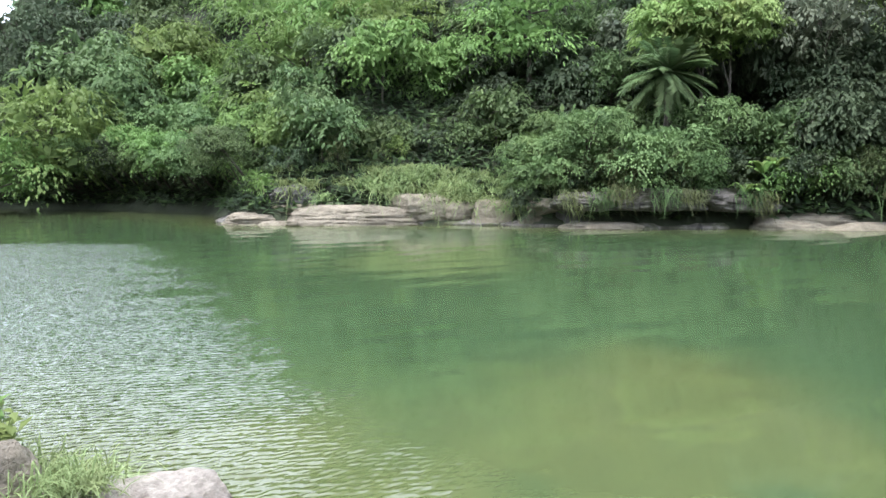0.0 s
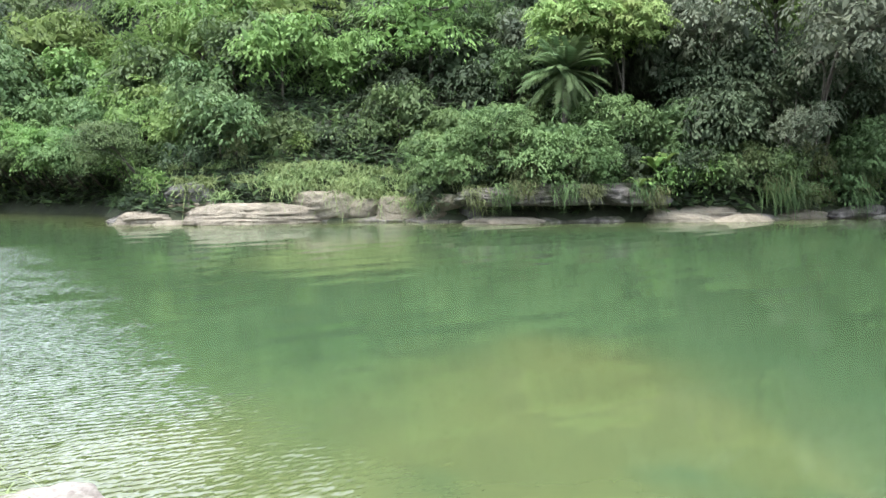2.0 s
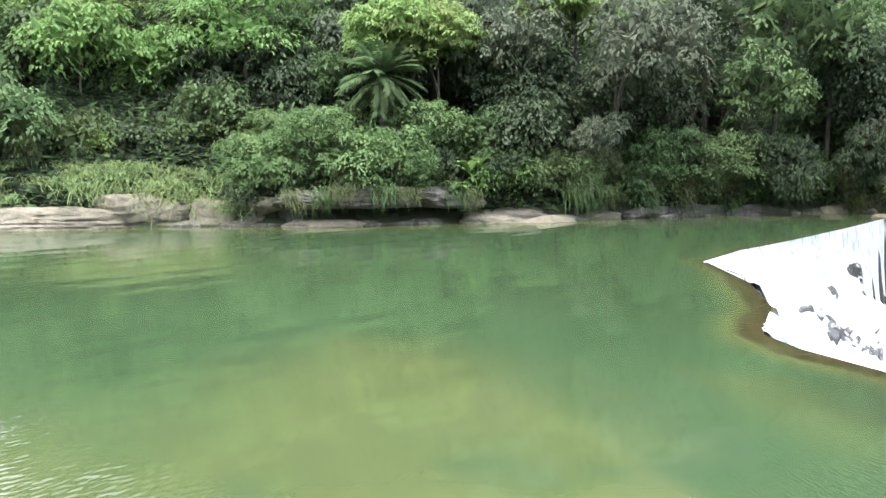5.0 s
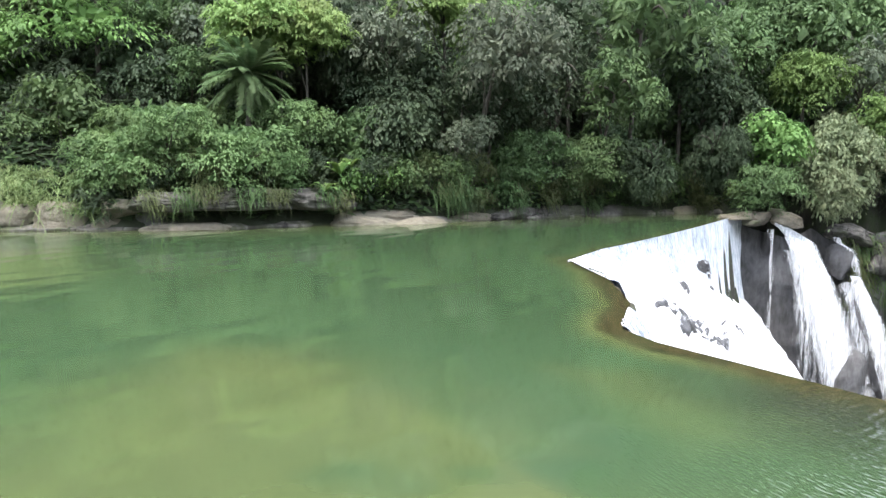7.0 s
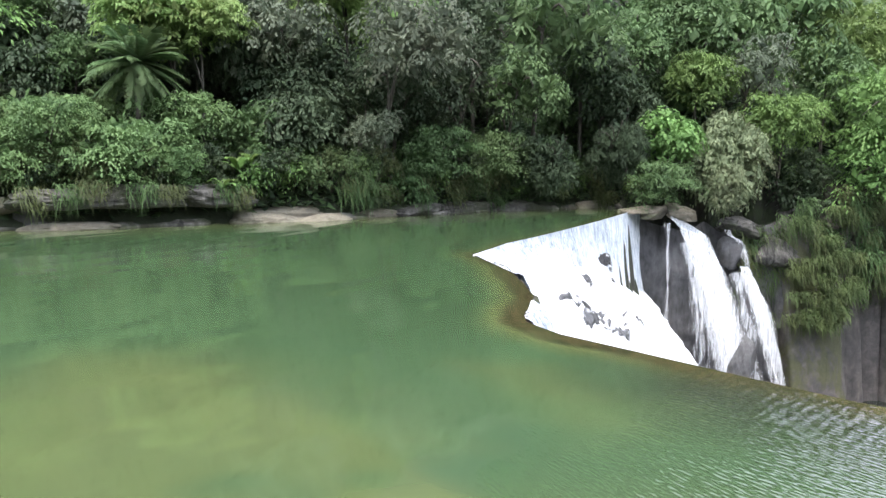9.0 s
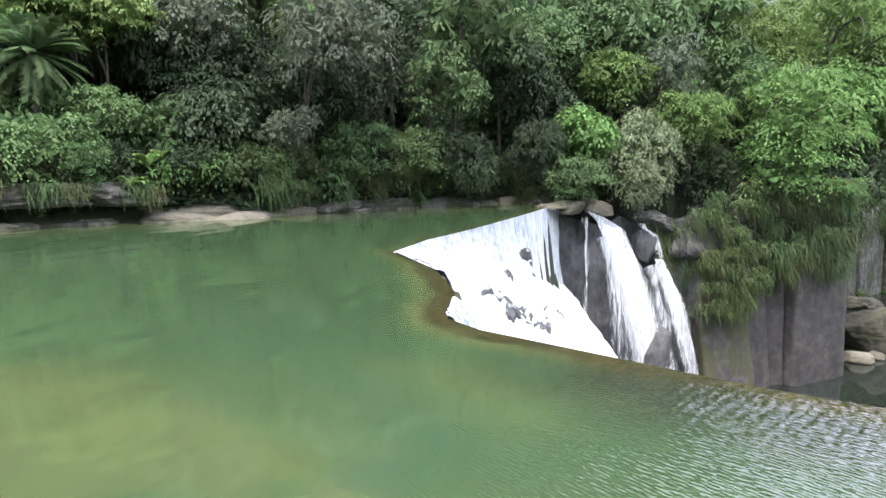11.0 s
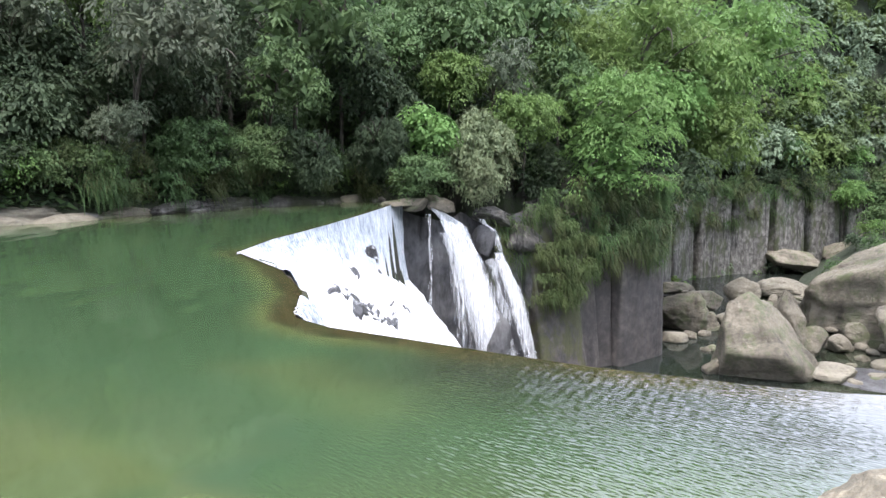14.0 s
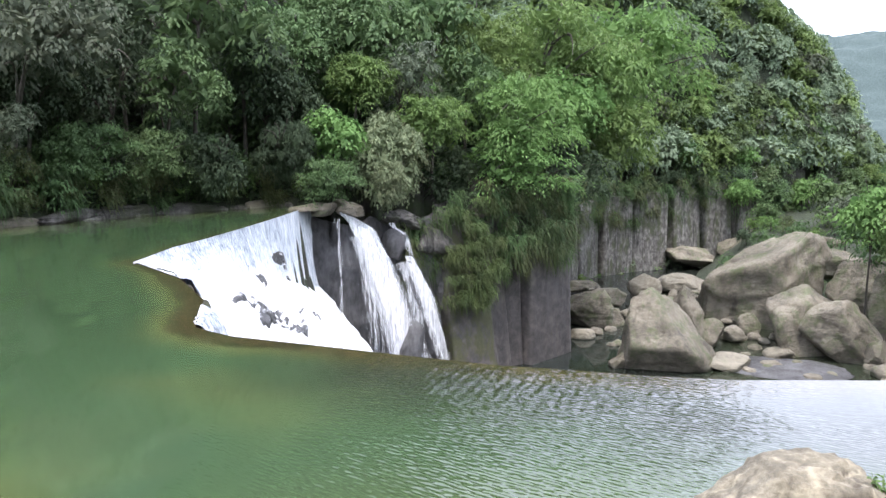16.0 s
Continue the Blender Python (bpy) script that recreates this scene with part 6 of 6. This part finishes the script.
for k in range(34):
    f = rng.uniform(0.0, 1.0)
    z = rng.uniform(-7.2, -0.9) + 1.5 * f * (k % 2)
    lean = (z + 8) * 0.16
    copy_thing(fern_c, Matrix.LocRotScale((42.9 + 4.2 * f - 0.62 + 0.4 * lean, 22.5 - 2.0 * f - 1.35 + 0.9 * lean - 0.5, z), Euler((0, 0, rng.uniform(-0.7, 0.1))), (0.9, 0.9, rng.uniform(0.7, 1.1))))
for k in range(14):
    f = rng.uniform(0.0, 1.0)
    copy_thing((fern_a, fern_b)[k % 2], Matrix.LocRotScale((48.6 + 7.0 * f - 0.75, 20.3 - 2.9 * f - 1.5, rng.uniform(-4.2, -2.0)), Euler((0, 0, rng.uniform(-0.7, 0.1))), (1.1, 1.0, rng.uniform(1.1, 1.9))))
bpy.data.objects.remove(fern_c)
bpy.data.objects.remove(fern_a)
bpy.data.objects.remove(fern_b)


def palm(x, y, z, r):
    root = tagged(new("palm"), "palm with a full crown of drooping dark green fronds", "palm")
    g = float(ground_height([x], [y])[0]) - 0.2
    root.location = (x, y, g)
    h = z - g
    pts = np.stack([0.15 * np.sin(np.linspace(0, 2, 8)), np.zeros(8), np.linspace(0, h, 8)], 1)
    child("trunk", mesh_of("palm_trunk", *tube(pts, np.full(8, 0.16)), M_BARK, True), root)
    rng = np.random.default_rng(5)
    for k in range(70):
        a = rng.uniform(0, 6.28)
        lift = rng.uniform(-1.1, 1.9)
        way = np.array([math.cos(a), math.sin(a), lift])
        way /= np.linalg.norm(way)
        t = np.linspace(0.05, 1, 34)[:, None]
        L = r * rng.uniform(0.9, 1.15)
        mid = way * L * t + np.array([0, 0, -0.24]) * L * t ** 2.2
        tang = unit(np.gradient(mid, axis=0))
        side = unit(np.cross(tang, np.array([0, 0, 1.0])))
        pos = np.concatenate([mid, mid])
        w = np.concatenate([side, -side]) * 0.8 + np.concatenate([tang, tang]) * 0.65 + np.array([0, 0, -0.35])
        v1, f1 = leaves(pos, unit(w), unit(np.cross(np.concatenate([tang, tang]), w)), 0.55, 0.05, rng)
        v2, f2 = tube(mid, np.linspace(0.02, 0.006, len(mid)), 4)
        f2 = np.concatenate([f2[:, [0, 1, 2]], f2[:, [0, 2, 3]]])
        fr = child("frond", mesh_of("frond", *merged([(v1, f1), (v2, f2)]), M_LEAF["mid"]), root)
        fr.location = (0.1, 0, h)
    return root


palm(10.15, 34.0, 7.0, 1.85)


def nest_fern(x, y, z, s, seed):
    root = tagged(new("nest_fern"), "fern with broad upright strap-shaped leaves", "fern", "nest ferns")
    root.location = (x, y, z)
    rng = np.random.default_rng(seed)
    for k in range(9):
        a = rng.uniform(0, 6.28)
        way = np.array([[math.cos(a) * 0.6, math.sin(a) * 0.6, rng.uniform(0.35, 1.1)]])
        t = np.linspace(0, 1, 8)[:, None]
        mid = unit(way) * t * s + np.array([0, 0, -0.55]) * s * t ** 2.4
        side = unit(np.cross(np.gradient(mid, axis=0), np.array([0, 0, 1.0])))
        w = 0.13 * s * np.sin(np.clip(t * 0.93 + 0.07, 0, 1) * np.pi) ** 0.7 + 0.004
        v = np.concatenate([mid - side * w + np.array([0, 0, 0.04]), mid, mid + side * w + np.array([0, 0, 0.04])])
        i = np.arange(7)[:, None]
        f = np.concatenate([np.concatenate([i, i + 1, i + 9, i + 8], 1), np.concatenate([i + 8, i + 9, i + 17, i + 16], 1)])
        child("leaf", mesh_of("leaf", v, f, M_LEAF["bright"], True), root)
    return root


for k, (x, y, z, s) in enumerate(((13.6, 31.3, 2.3, 1.5), (12.8, 31.0, 1.5, 1.2), (20.4, 30.8, 0.9, 1.2), (14.2, 31.4, 2.6, 1.2), (29.5, 30.4, 1.0, 1.0))):
    nest_fern(x, y, z, s, 50 + k)

# ---- near bank ----
def veined_rock():
    n = Nodes("veined_rock")
    v = n.place()
    base = n.ramp(n.noise(v, 5, 8, 0.75), (0.36, (0.075, 0.062, 0.042)), (0.62, (0.27, 0.24, 0.175)))
    vein = n.add("ShaderNodeTexVoronoi")
    vein.feature = "DISTANCE_TO_EDGE"
    vein.inputs["Scale"].default_value = 3.2
    warp = n.mix(0.22, v, n.noise(v, 4, 4))
    n.link(warp, vein.inputs["Vector"])
    c = n.mix(n.math("MULTIPLY", n.span(vein.outputs["Distance"], 0.01, 0.085, 0.85, 0.0), n.span(n.noise(v, 3.0, 5, 0.7), 0.38, 0.52)), base, (0.36, 0.32, 0.23))
    n.color(n.mix(n.span(n.noise(v, 2.2, 6, 0.7), 0.5, 0.62), c, (0.13, 0.115, 0.085)))
    n.rough(0.9)
    n.normal(n.bump(n.math("ADD", n.noise(v, 22, 8, 0.7), n.math("MULTIPLY", n.noise(v, 5, 6, 0.7), 2.0)), 0.9, 0.035))
    return n.mat


M_VEINED = veined_rock()
boulder("near_rock", -1.8, 4.2, 0.77, (0.60, 0.45, 0.36), 411, M_ROCK_WHITE, "pale lichen-blotched rock at the water's edge", 10, category="rock", square=3.6, cut=(0.72, 1.0), grain=0.12)
boulder("near_rock", -2.75, 3.95, 1.0, (0.46, 0.42, 0.5), 402, M_ROCK_GREY, "reddish grey rock with white lichen beside the grass", 40, category="rock")
boulder("near_rock", 6.22, 0.28, 0.22, (0.52, 0.70, 0.50), 403, M_VEINED, "buff boulder with cream mineral veins at the water's edge", 26, category="rock", worn=0.12, grain=0.12, facets=6, block=True, cut=(0.8, 1.0))
boulder("near_rock", 5.95, -0.75, 0.55, (0.5, 0.4, 0.35), 404, M_ROCK_GREY, "grey rock slab on the near bank", 15, category="rock")


def leafy_plant(x, y, z, height, count, leaf, seed, material, label):
    root = tagged(new("plant"), label, "plant", "plants of the near bank")
    root.location = (x, y, z)
    rng = np.random.default_rng(seed)
    pieces, pos, way = [], [], []
    for k in range(9):
        a = rng.uniform(0, 6.28)
        t = np.linspace(0, 1, 6)[:, None]
        mid = np.array([math.cos(a), math.sin(a), 0]) * 0.35 * height * t ** 1.5 + np.array([0, 0, 1.0]) * height * t * rng.uniform(0.6, 1.1)
        pieces.append(tube(mid, np.linspace(0.006, 0.002, 6), 4))
        for j in range(count // 9):
            s = rng.uniform(0.25, 1)
            pos.append([np.interp(s, t[:, 0], mid[:, i]) for i in range(3)])
            b = rng.uniform(0, 6.28)
            way.append([math.cos(b), math.sin(b), rng.uniform(-0.3, 0.7)])
    child("stems", mesh_of("stems", *merged(pieces), M_GRASS), root)
    way = unit(np.array(way))
    v, f = leaves(np.array(pos), way, unit(rng.normal(size=(len(pos), 3)) * 0.3 + np.array([0, 0, 1.0])), leaf, leaf * 0.5, rng)
    child("leaves", mesh_of("leaves", v, f, material), root)
    return root


leafy_plant(-2.78, 4.35, 0.95, 0.55, 150, 0.12, 1, M_LEAF["lime"], "leafy green weed growing between the rocks")
leafy_plant(-2.98, 4.3, 1.0, 0.75, 200, 0.11, 2, M_LEAF["bright"], "leafy green weed growing between the rocks")
leafy_plant(6.3, -0.25, 0.5, 0.22, 45, 0.06, 3, M_LEAF["bright"], "small fresh-green weed by the boulder")
leafy_plant(5.75, -0.3, 0.6, 0.25, 45, 0.07, 4, M_LEAF["bright"], "small fresh-green weed by the boulder")
near_grass = tuft("near_grass", 8, 170, 0.16, 0.5, 0.009, 0.7, 1.0, M_GRASS, "tuft of fine green grass beside the rocks", "grass", "near grass")
scatter(near_grass, [(-2.3, 4.25, 0.9), (-2.5, 4.3, 0.8), (-2.2, 4.1, 0.7), (-2.8, 4.3, 1.0), (-2.4, 4.45, 0.8), (-2.3, 4.0, 0.7), (-2.6, 4.2, 0.9), (-2.25, 4.3, 0.6)], rng, 0.42)
